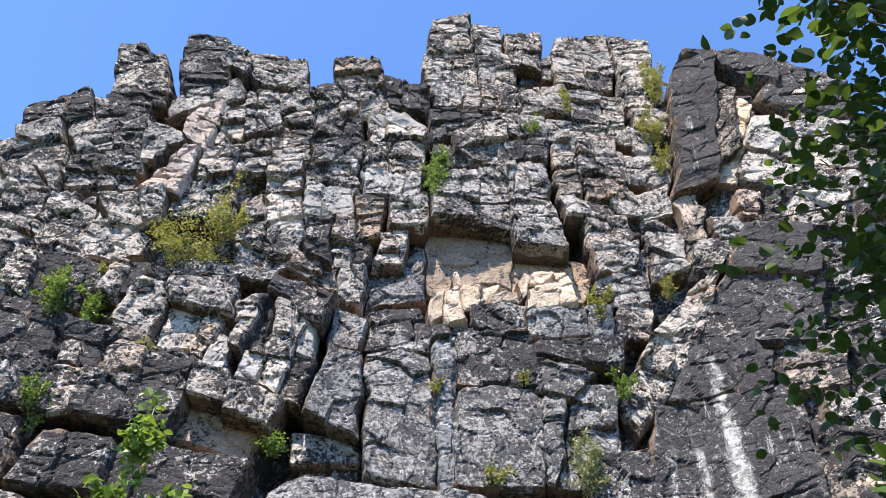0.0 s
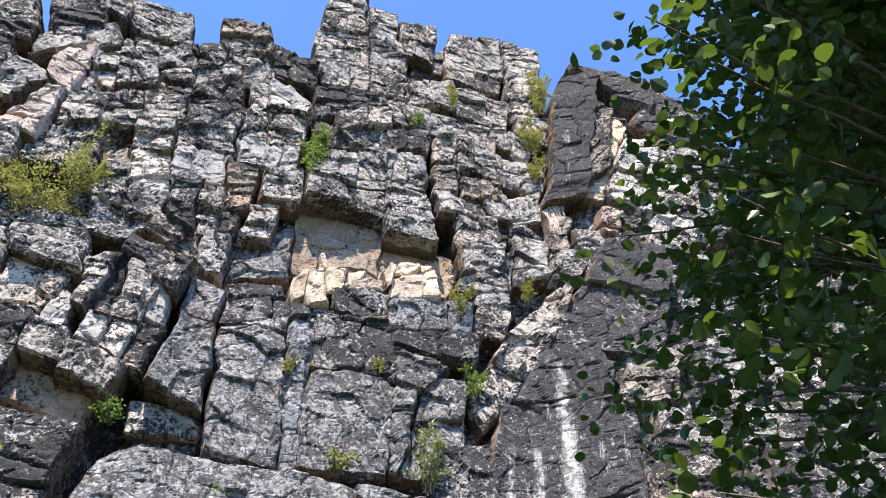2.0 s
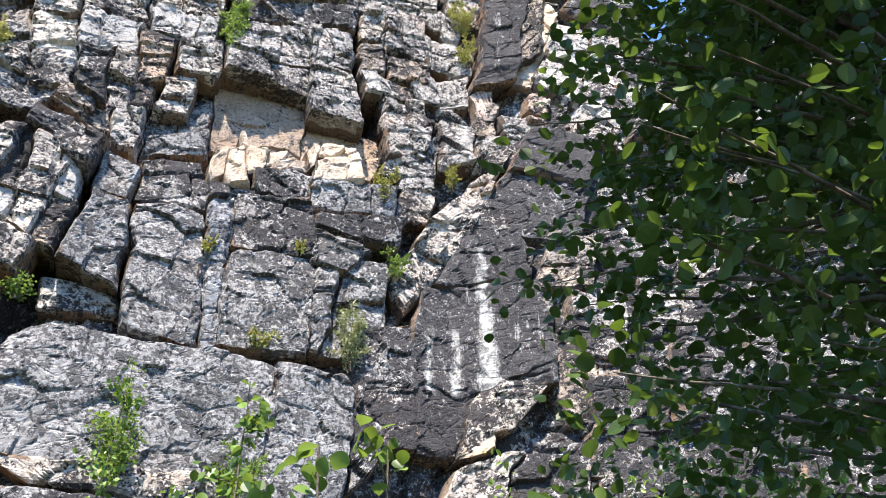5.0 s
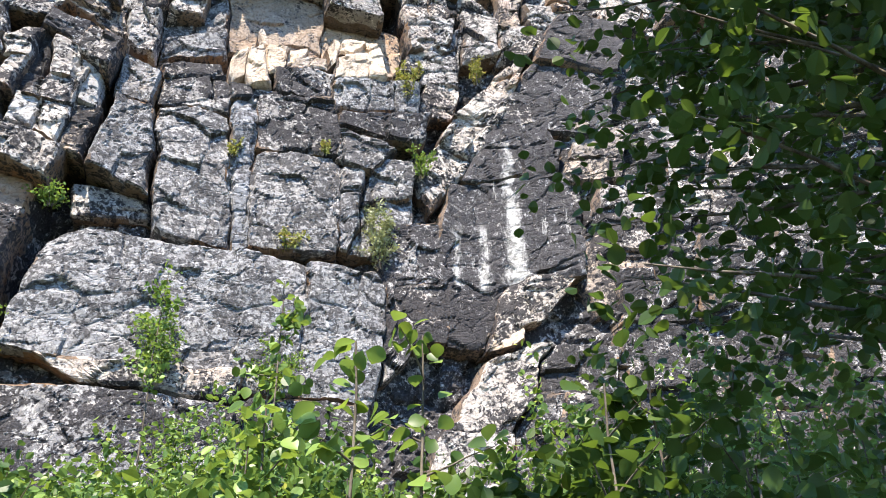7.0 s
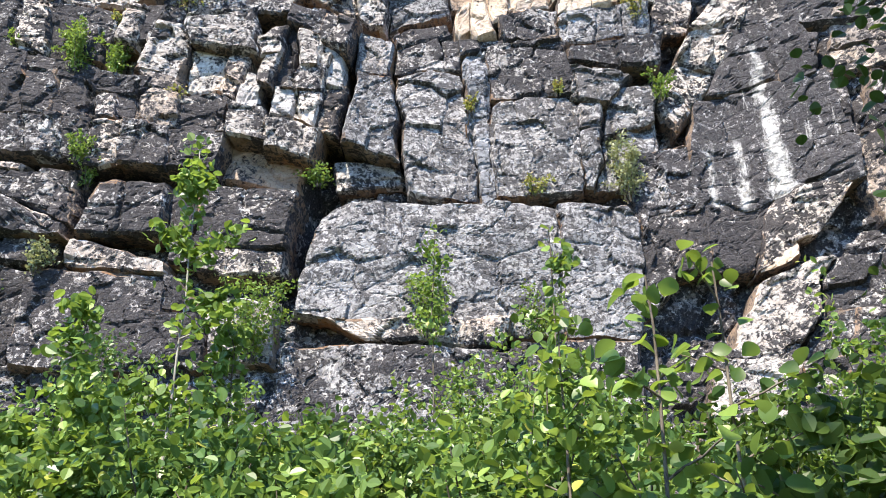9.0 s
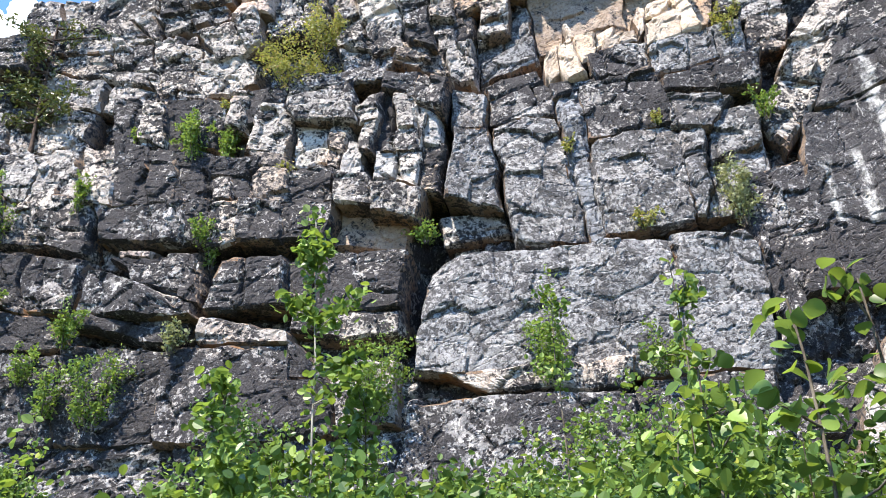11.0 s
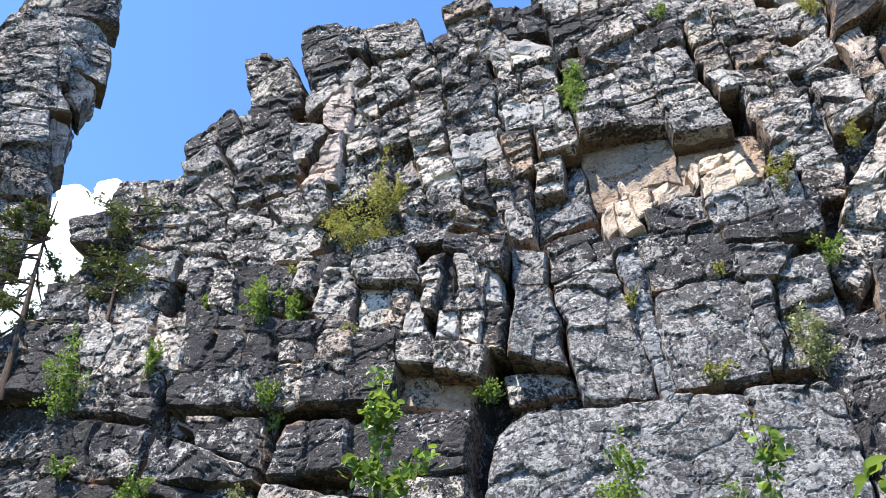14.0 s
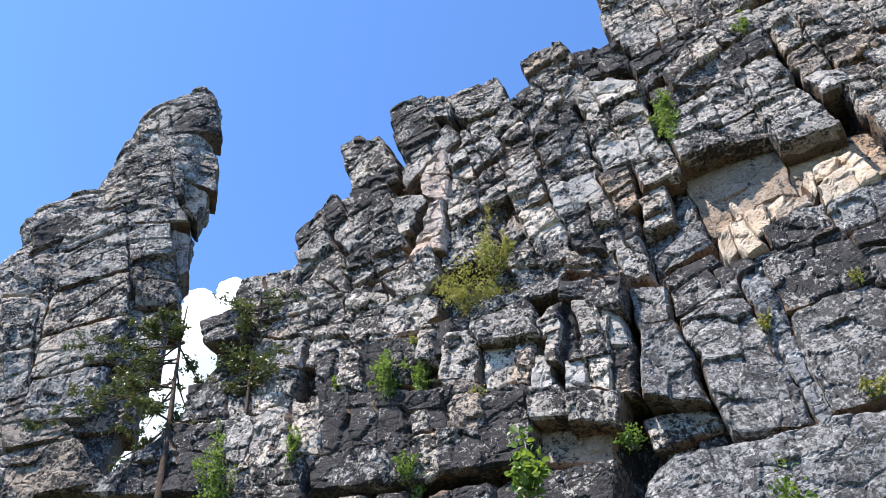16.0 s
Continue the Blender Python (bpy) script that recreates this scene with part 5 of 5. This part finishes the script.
def leaf_parts(rng, centres, size, root, material):
    """Single leaves as parts of their plant, all on one mesh."""
    if material.name not in LEAF_MESHES:
        LEAF_MESHES[material.name] = leaf_mesh(material)
    for c in centres:
        nrm = Vector((rng.gauss(0, 0.7), rng.gauss(0, 0.7), rng.gauss(0.8, 0.5))).normalized()
        way = Vector((rng.gauss(0, 1), rng.gauss(0, 1), rng.gauss(-0.4, 0.7)))
        way = (way - nrm * way.dot(nrm)).normalized()
        side = nrm.cross(way)
        turn = Matrix((way, side, nrm)).transposed().to_4x4()
        ob = child("leaf", LEAF_MESHES[material.name], root)
        ob.matrix_basis = Matrix.Translation(c) @ turn @ Matrix.Scale(size * rng.uniform(0.65, 1.2), 4)


def along(rng, pts, start, count, spread):
    """Places for leaves strewn along a limb, from the share start on."""
    out = []
    for _ in range(count):
        k = (start + (1 - start) * rng.random() ** 0.8) * (len(pts) - 1)
        i = min(int(k), len(pts) - 2)
        p = pts[i].lerp(pts[i + 1], k - i)
        out.append(p + Vector((rng.gauss(0, spread), rng.gauss(0, spread), rng.gauss(0, spread * 0.8))))
    return out


BUSH, DRY, PALE_BUSH = LEAF, DRY_LEAF, PALE_LEAF
plant_count = [0]


def shrub(name, x, y, z, height, width, material, leaf, count, label, category="bush", stems=6, bark=BARK, group="", thick=0.012, start=0.25):
    """A many-stemmed bush: every stem is a part, the leaves are one crown."""
    plant_count[0] += 1
    seed = 500 + plant_count[0] * 13
    rng, rs = random.Random(seed), np.random.RandomState(seed)
    root = tagged(new(name), label, category, group)
    root.location = (x, y, z)
    places = []
    for k in range(stems):
        ang = 2 * math.pi * (k + rng.random()) / stems
        reach = width / 2 * rng.uniform(0.25, 0.95)
        end = (reach * math.cos(ang), reach * math.sin(ang), height * rng.uniform(0.6, 1.0) * (1 - 0.3 * (reach / max(width, 0.01))))
        pts = limb(rng, (0.04 * math.cos(ang), 0.04 * math.sin(ang), -0.15), end, 0.14)
        child("stem", joined("stem", [tube(pts, thick * rng.uniform(0.7, 1.2), 0.003, 5)], bark), root)
        places += along(rng, pts, start, count // (2 * stems), width * 0.07)
        for _ in range(5):
            a = pts[rng.randrange(2, len(pts))]
            tip = a + Vector((rng.gauss(0, width * 0.17), rng.gauss(0, width * 0.17), rng.gauss(0.05, 0.12) * height))
            twig = [a, a.lerp(tip, 0.5), tip]
            places += along(rng, twig, 0.1, count // (10 * stems), width * 0.04)
    v, f = leaf_cloud(rs, [tuple(p) for p in places], leaf)
    tagged(child("crown", mesh_from("crown", v, f, material), root), kind="stuff")
    return root


def cliff_bush(x, y, z, height, width, material):
    size = height * width
    label = {"green_leaves": "small green bush rooted in a crack of the cliff", "yellowing_leaves": "yellowing bush growing on a ledge of the cliff", "greyish_leaves": "wispy grey-green bush against the cliff"}[material.name]
    shrub("cliff_bush", x, y, z, height * 1.05, width * 1.1, material, 0.05, int(260 + 800 * min(size, 5)), label, "bush", 5, BARK, "bushes on the cliff", 0.014, 0.1)


cliff_bush(-0.37, 15.98, 20.63, 2.82, 0.93, BUSH)
cliff_bush(-6.65, 14.95, 15.50, 2.53, 2.31, DRY)
cliff_bush(-9.24, 14.54, 13.44, 1.33, 1.08, BUSH)
cliff_bush(-8.33, 14.65, 13.35, 0.76, 0.53, BUSH)
cliff_bush(-3.38, 15.19, 10.75, 0.42, 0.80, BUSH)
cliff_bush(4.90, 16.39, 13.75, 0.83, 0.63, BUSH)
cliff_bush(7.88, 16.47, 27.95, 3.41, 1.01, DRY)
cliff_bush(7.34, 16.62, 25.42, 1.70, 1.08, DRY)
cliff_bush(7.36, 16.54, 23.65, 1.41, 0.66, DRY)
cliff_bush(2.96, 16.60, 25.49, 0.69, 0.63, BUSH)
cliff_bush(4.29, 16.85, 27.39, 1.50, 0.45, DRY)
cliff_bush(4.55, 16.45, 16.50, 1.14, 0.85, DRY)
cliff_bush(6.68, 16.61, 17.61, 0.86, 0.55, DRY)
cliff_bush(3.77, 16.12, 10.74, 2.04, 1.14, PALE_BUSH)
cliff_bush(0.06, 15.73, 13.05, 0.44, 0.25, DRY)
cliff_bush(2.25, 16.04, 13.73, 0.38, 0.29, DRY)
cliff_bush(1.52, 15.83, 10.79, 0.31, 0.79, DRY)
cliff_bush(-8.41, 14.71, 15.04, 0.30, 0.62, DRY)
cliff_bush(-6.07, 15.10, 17.18, 1.18, 0.97, DRY)
cliff_bush(-9.28, 14.54, 13.73, 1.40, 0.76, BUSH)
cliff_bush(-8.38, 14.66, 13.65, 0.85, 0.51, BUSH)
cliff_bush(-11.64, 13.82, 11.99, 0.96, 0.54, BUSH)
cliff_bush(-13.61, 13.52, 11.00, 1.95, 1.16, BUSH)
cliff_bush(-11.07, 13.75, 8.39, 0.88, 0.84, BUSH)
cliff_bush(-8.72, 14.04, 8.13, 0.72, 0.69, PALE_BUSH)
cliff_bush(-10.11, 13.80, 6.53, 1.50, 1.53, BUSH)
cliff_bush(-0.93, 15.01, 7.04, 1.63, 1.03, BUSH)
cliff_bush(1.43, 15.32, 7.15, 0.83, 1.18, BUSH)
cliff_bush(-8.52, 14.18, 10.85, 0.62, 0.54, BUSH)
cliff_bush(-10.77, 14.37, 14.21, 0.47, 0.41, BUSH)
cliff_bush(-12.97, 13.54, 9.42, 0.47, 0.58, BUSH)
cliff_bush(-6.89, 14.81, 12.76, 0.37, 0.48, DRY)
cliff_bush(-4.32, 14.54, 6.40, 1.54, 1.83, BUSH)
cliff_bush(-11.85, 13.61, 7.56, 0.68, 0.82, BUSH)
cliff_bush(-11.13, 13.68, 6.80, 0.77, 1.05, BUSH)
cliff_bush(-8.32, 14.53, 10.33, 1.34, 0.54, BUSH)
cliff_bush(16.41, 11.66, 15.96, 2.40, 2.20, DRY)
cliff_bush(15.02, 12.21, 14.24, 1.60, 1.60, DRY)



def pine(x, y, z, height, lean, side, spread, needles, label):
    """A crooked pine: bare lower trunk, limbs with tufts of needles."""
    plant_count[0] += 1
    seed = 900 + plant_count[0]
    rng, rs = random.Random(seed), np.random.RandomState(seed)
    root = tagged(new("pine_tree"), label, "pine tree", "pines on the ledges")
    root.location = (x, y, z)
    trunk = limb(rng, (0, 0, -0.4), (lean, 0.1, height), 0.05, 12)
    child("trunk", joined("trunk", [tube(trunk, 0.0017 * height * height + 0.008 * height - 0.02, 0.02, 9)], PINE_BARK), root)
    tufts = []
    for k in range(26):
        at = rng.uniform(0.3, 1.0)
        i = min(int(at * 12), 11)
        a = trunk[i].lerp(trunk[i + 1], at * 12 - i)
        reach = spread * (1.15 - 0.6 * abs(at - 0.62)) * rng.uniform(0.45, 1.0)
        ang = rng.uniform(0, 2 * math.pi)
        d = Vector((math.cos(ang) * 0.9 + side * 0.75, math.sin(ang) * 0.8, rng.uniform(-0.28, 0.22)))
        pts = limb(rng, a, a + d * reach, 0.16, 6)
        child("branch", joined("branch", [tube(pts, 0.035, 0.008, 5)], PINE_BARK), root)
        for _ in range(11):
            p = pts[rng.randrange(2, 7)]
            tip = p + Vector((rng.gauss(0, 0.22), rng.gauss(0, 0.22), rng.gauss(0.05, 0.1)))
            tufts += along(rng, [p, tip], 0.2, needles, 0.065)
    v, f = leaf_cloud(rs, [tuple(p) for p in tufts], 0.10, 1.3, -0.4, False)
    tagged(child("crown", mesh_from("crown", v, f, NEEDLE), root), kind="stuff")


pine(-15.54, 13.49, 12.00, 7.0, -1.2, -0.95, 2.7, 26, "crooked pine with a bare lower trunk on a ledge")
pine(-13.54, 14.00, 13.80, 5.0, -0.4, 0.1, 1.5, 9, "slender pine standing before the pale cliff")


def sapling(x, y, height, width, count, leaf, label, material=LEAF, bark=BARK, lean=(0, 0), thick=0.012, limbs=9):
    """A young tree with one thin trunk."""
    plant_count[0] += 1
    seed = 300 + plant_count[0] * 7
    rng, rs = random.Random(seed), np.random.RandomState(seed)
    root = tagged(new("sapling"), label, "young tree", "saplings on the slope")
    z = float(ground_height(np.array(x), np.array(y)))
    root.location = (x, y, z)
    trunk = limb(rng, (0, 0, -0.2), (lean[0], lean[1], height), 0.05, 10)
    child("trunk", joined("trunk", [tube(trunk, thick, 0.004, 7)], bark), root)
    sets = [(root, along(rng, trunk, 0.35, count // 5, width * 0.06))]
    for k in range(limbs):
        at = 0.2 + 0.75 * (k + rng.random()) / limbs
        i = min(int(at * 10), 9)
        a = trunk[i].lerp(trunk[i + 1], at * 10 - i)
        ang = rng.uniform(0, 2 * math.pi)
        reach = width / 2 * (1.2 - at * 0.8) * rng.uniform(0.6, 1.2)
        pts = limb(rng, a, a + Vector((math.cos(ang) * reach, math.sin(ang) * reach, reach * rng.uniform(0.2, 0.7))), 0.15, 5)
        branch = child("branch", joined("branch", [tube(pts, thick * 0.45, 0.002, 5)], bark), root)
        sets.append((branch, along(rng, pts, 0.15, count * 4 // (5 * limbs), width * 0.055)))
    if leaf >= 0.075:
        for holder, places in sets:
            leaf_parts(rng, places, leaf, holder, material)
        return
    v, f = leaf_cloud(rs, [tuple(p) for _, places in sets for p in places], leaf, 1.2)
    tagged(child("crown", mesh_from("crown", v, f, material), root), kind="stuff")


sapling(-1.86, 4.7, 3.1, 0.95, 1000, 0.055, "slim young tree with a pale trunk before the cliff", LEAF, BIRCH_BARK, (-0.16, 0.1))
sapling(-2.45, 4.6, 1.75, 0.9, 600, 0.058, "young leafy tree beside a taller one on the slope")
sapling(-1.65, 5.2, 1.6, 0.9, 500, 0.056, "young leafy tree beside a taller one on the slope")
sapling(0.55, 5.0, 2.3, 0.7, 260, 0.06, "young tree with bright green leaves on the slope")
sapling(-0.35, 7.4, 3.15, 0.9, 420, 0.05, "slender young tree against the grey slab")
sapling(0.62, 2.55, 1.75, 0.85, 150, 0.076, "broad-leaved young tree close to the path")
sapling(0.93, 2.8, 1.8, 0.85, 150, 0.076, "broad-leaved young tree close to the path")
sapling(0.38, 3.2, 1.6, 0.85, 190, 0.075, "broad-leaved young tree close to the path")
# part of the shade on these saplings is their darkened leaf colour
sapling(0.85, 2.2, 1.15, 0.9, 200, 0.08, "broad-leaved young tree in the shade", SHADED_LEAF)
sapling(1.5, 2.4, 1.65, 0.9, 130, 0.078, "broad-leaved young tree in the shade", SHADED_LEAF)
sapling(1.72, 2.5, 1.75, 0.9, 120, 0.082, "broad-leaved young tree in the shade", SHADED_LEAF)
sapling(2.0, 2.3, 1.5, 1.0, 140, 0.08, "broad-leaved young tree in the shade", SHADED_LEAF)
sapling(2.3, 2.75, 1.9, 1.0, 140, 0.08, "broad-leaved young tree in the shade", SHADED_LEAF)
sapling(0.42, 2.05, 1.1, 0.8, 110, 0.085, "broad-leaved young tree in the shade", SHADED_LEAF)
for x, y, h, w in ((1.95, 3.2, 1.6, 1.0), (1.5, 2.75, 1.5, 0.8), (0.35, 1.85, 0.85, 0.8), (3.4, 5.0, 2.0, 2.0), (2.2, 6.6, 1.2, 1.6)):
    shrub("shrub", x, y, float(ground_height(np.array(x), np.array(y))), h, w, SHADED_LEAF, 0.06, 1500, "dark green shrub in the shade of a tree", "shrub", 7, BARK, "shrubs on the slope")
for x, y, h, w in ((3.3, 3.4, 2.2, 1.4), (4.8, 6.4, 2.5, 1.8), (3.6, 7.0, 2.0, 1.6), (6.3, 6.2, 2.6, 1.8)):
    shrub("shrub", x, y, float(ground_height(np.array(x), np.array(y))), h, w, LEAF, 0.055, 1900, "sunlit green shrub at the foot of the cliff", "shrub", 7, BARK, "shrubs on the slope")
rng_slope = random.Random(4)
for k in range(96):
    r = rng_slope.uniform(3.6, 11.5) if k % 3 else rng_slope.uniform(6.5, 11.5)
    az = rng_slope.uniform(-54, 14) if k < 82 else rng_slope.uniform(16, 42)
    brow = np.interp(az, [-54, -42, -38, -33, -29, -27, -20, -17, -15, -11.5, -9, -4, 2, 10, 14, 17, 24, 30, 42], [13, 15, 14, 11, 14, 19, 18, 16, 11, 11, 15, 17.5, 19, 18.5, 13, 10, 13, 17, 16])
    x, y = r * math.sin(radians(az)), r * math.cos(radians(az))
    top = 1.6 + r * math.tan(radians(float(brow) + rng_slope.uniform(-8.5, 1.0)))
    z = float(ground_height(np.array(x), np.array(y)))
    shrub("shrub", x, y, z, max(0.8, top - z), rng_slope.uniform(1.0, 1.8), LEAF if rng_slope.random() < 0.6 else MID_LEAF, rng_slope.uniform(0.04, 0.06), 1750, "dense green shrub on the slope below the cliff", "shrub", 7, BARK, "shrubs on the slope")


def leafy_tree(x, y, height, crown, boughs, twigs, leaves, leaf, label, single=0, thick=0.13, toward=None):
    """A broad-leaved tree: trunk, boughs with twigs, leaves. The crown's reach is given by height over its foot."""
    plant_count[0] += 1
    rng, rs = random.Random(69 + plant_count[0]), np.random.RandomState(76 + plant_count[0])
    root = tagged(new("leafy_tree"), label, "tree", "leafy trees by the path")
    root.location = (x, y, float(ground_height(np.array(x), np.array(y))))
    trunk = limb(rng, (0, 0, -0.3), (0.3, 0.2, height), 0.04, 16)
    child("trunk", joined("trunk", [tube(trunk, thick, 0.02, 10)], BARK), root)
    places = []
    low, high = crown[0][0], crown[-1][0]
    for k in range(boughs):
        up = low + (high - low) * ((k + rng.random()) / boughs) ** 0.7
        far = float(np.interp(up, [c[0] for c in crown], [c[1] for c in crown])) * rng.uniform(0.72, 1.03)
        rise = far * rng.uniform(-0.05, 0.4)
        at = min(max((up - rise + 0.3) / (height + 0.3), 0.05), 0.97) * 16
        i = min(int(at), 15)
        a = trunk[i].lerp(trunk[i + 1], at - i)
        ang = rng.uniform(0, 2 * math.pi) if toward is None else radians(rng.uniform(*toward))
        end = Vector((math.cos(ang) * far, math.sin(ang) * far, up))
        pts = limb(rng, a, end, 0.10, 8)
        child("branch", joined("branch", [tube(pts, 0.006 + 0.008 * far, 0.003, 6)], BARK), root)
        for _ in range(twigs):
            p = pts[rng.randrange(3, 9)]
            tip = p + Vector((rng.gauss(0, 0.26), rng.gauss(0, 0.26), rng.gauss(-0.06, 0.2)))
            places += along(rng, [p, p.lerp(tip, 0.5), tip], 0.1, leaves, 0.055)
    # the leaves that hang nearest to the path are single parts
    places.sort(key=lambda p: math.hypot(p.x + x - 1.4, p.y + y - 1.9) + 0.25 * abs(p.z - 4.0))
    leaf_parts(rng, places[:single], leaf * 1.1, root, SHADED_LEAF)
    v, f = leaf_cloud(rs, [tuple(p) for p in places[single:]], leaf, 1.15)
    tagged(child("crown", mesh_from("crown", v, f, SHADED_LEAF), root), kind="stuff")


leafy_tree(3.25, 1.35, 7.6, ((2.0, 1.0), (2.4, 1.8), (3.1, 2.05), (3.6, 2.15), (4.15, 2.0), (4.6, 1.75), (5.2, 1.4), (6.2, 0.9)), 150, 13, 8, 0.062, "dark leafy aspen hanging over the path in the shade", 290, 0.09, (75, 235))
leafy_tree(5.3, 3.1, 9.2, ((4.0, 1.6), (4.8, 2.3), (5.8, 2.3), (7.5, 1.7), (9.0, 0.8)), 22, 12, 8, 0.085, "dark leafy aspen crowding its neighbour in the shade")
# out of view behind the camera, added to throw shade on the near leaves
leafy_tree(2.3, -2.2, 18.5, ((4.6, 3.2), (7, 4.0), (12, 4.0), (16, 2.6), (18.4, 1.0)), 150, 16, 17, 0.15, "unseen tall leafy tree added to shade the near leaves", 0, 0.18)

# ---- cloud ----
def cloud(x, y, z, size, seed):
    rs = np.random.RandomState(seed)
    verts, faces = [], []
    base = bmesh.new()
    bmesh.ops.create_icosphere(base, subdivisions=3, radius=1)
    v0 = np.array([v.co[:] for v in base.verts])
    f0 = np.array([[v.index for v in f.verts] for f in base.faces])
    base.free()
    for k in range(34):
        c = np.array([rs.normal(0, size * 0.55), rs.normal(0, size * 0.2), rs.normal(0, size * 0.25)])
        r = size * rs.uniform(0.12, 0.42)
        bump = 1 + 0.22 * fractal(v0[:, 0] * 2.2 + k * 9 + v0[:, 2], v0[:, 1] * 2.2 - v0[:, 2] * 1.7, seed + k, 4)
        faces.append(f0 + sum(len(v) for v in verts))
        verts.append(v0 * r * bump[:, None] + c)
    mat, nt, bsdf = tree_of("glowing_white_cloud")
    bsdf.inputs["Base Color"].default_value = (0.9, 0.9, 0.9, 1)
    bsdf.inputs["Roughness"].default_value = 1
    # faint glow added so that the cloud's shaded side stays white
    bsdf.inputs["Emission Color"].default_value = (0.95, 0.97, 1.0, 1)
    bsdf.inputs["Emission Strength"].default_value = 0.28
    ob = new("cloud", mesh_from("cloud", np.concatenate(verts), np.concatenate(faces), mat, True))
    ob.location = (x, y, z)
    return tagged(ob, "white summer cloud low in the blue sky", "cloud", kind="structure")


cloud(-587, 475, 490, 120, 11)
cloud(-555, 536, 464, 110, 12)
cloud(-673, 437, 409, 130, 13)
cloud(-562, 490, 597, 46, 15)
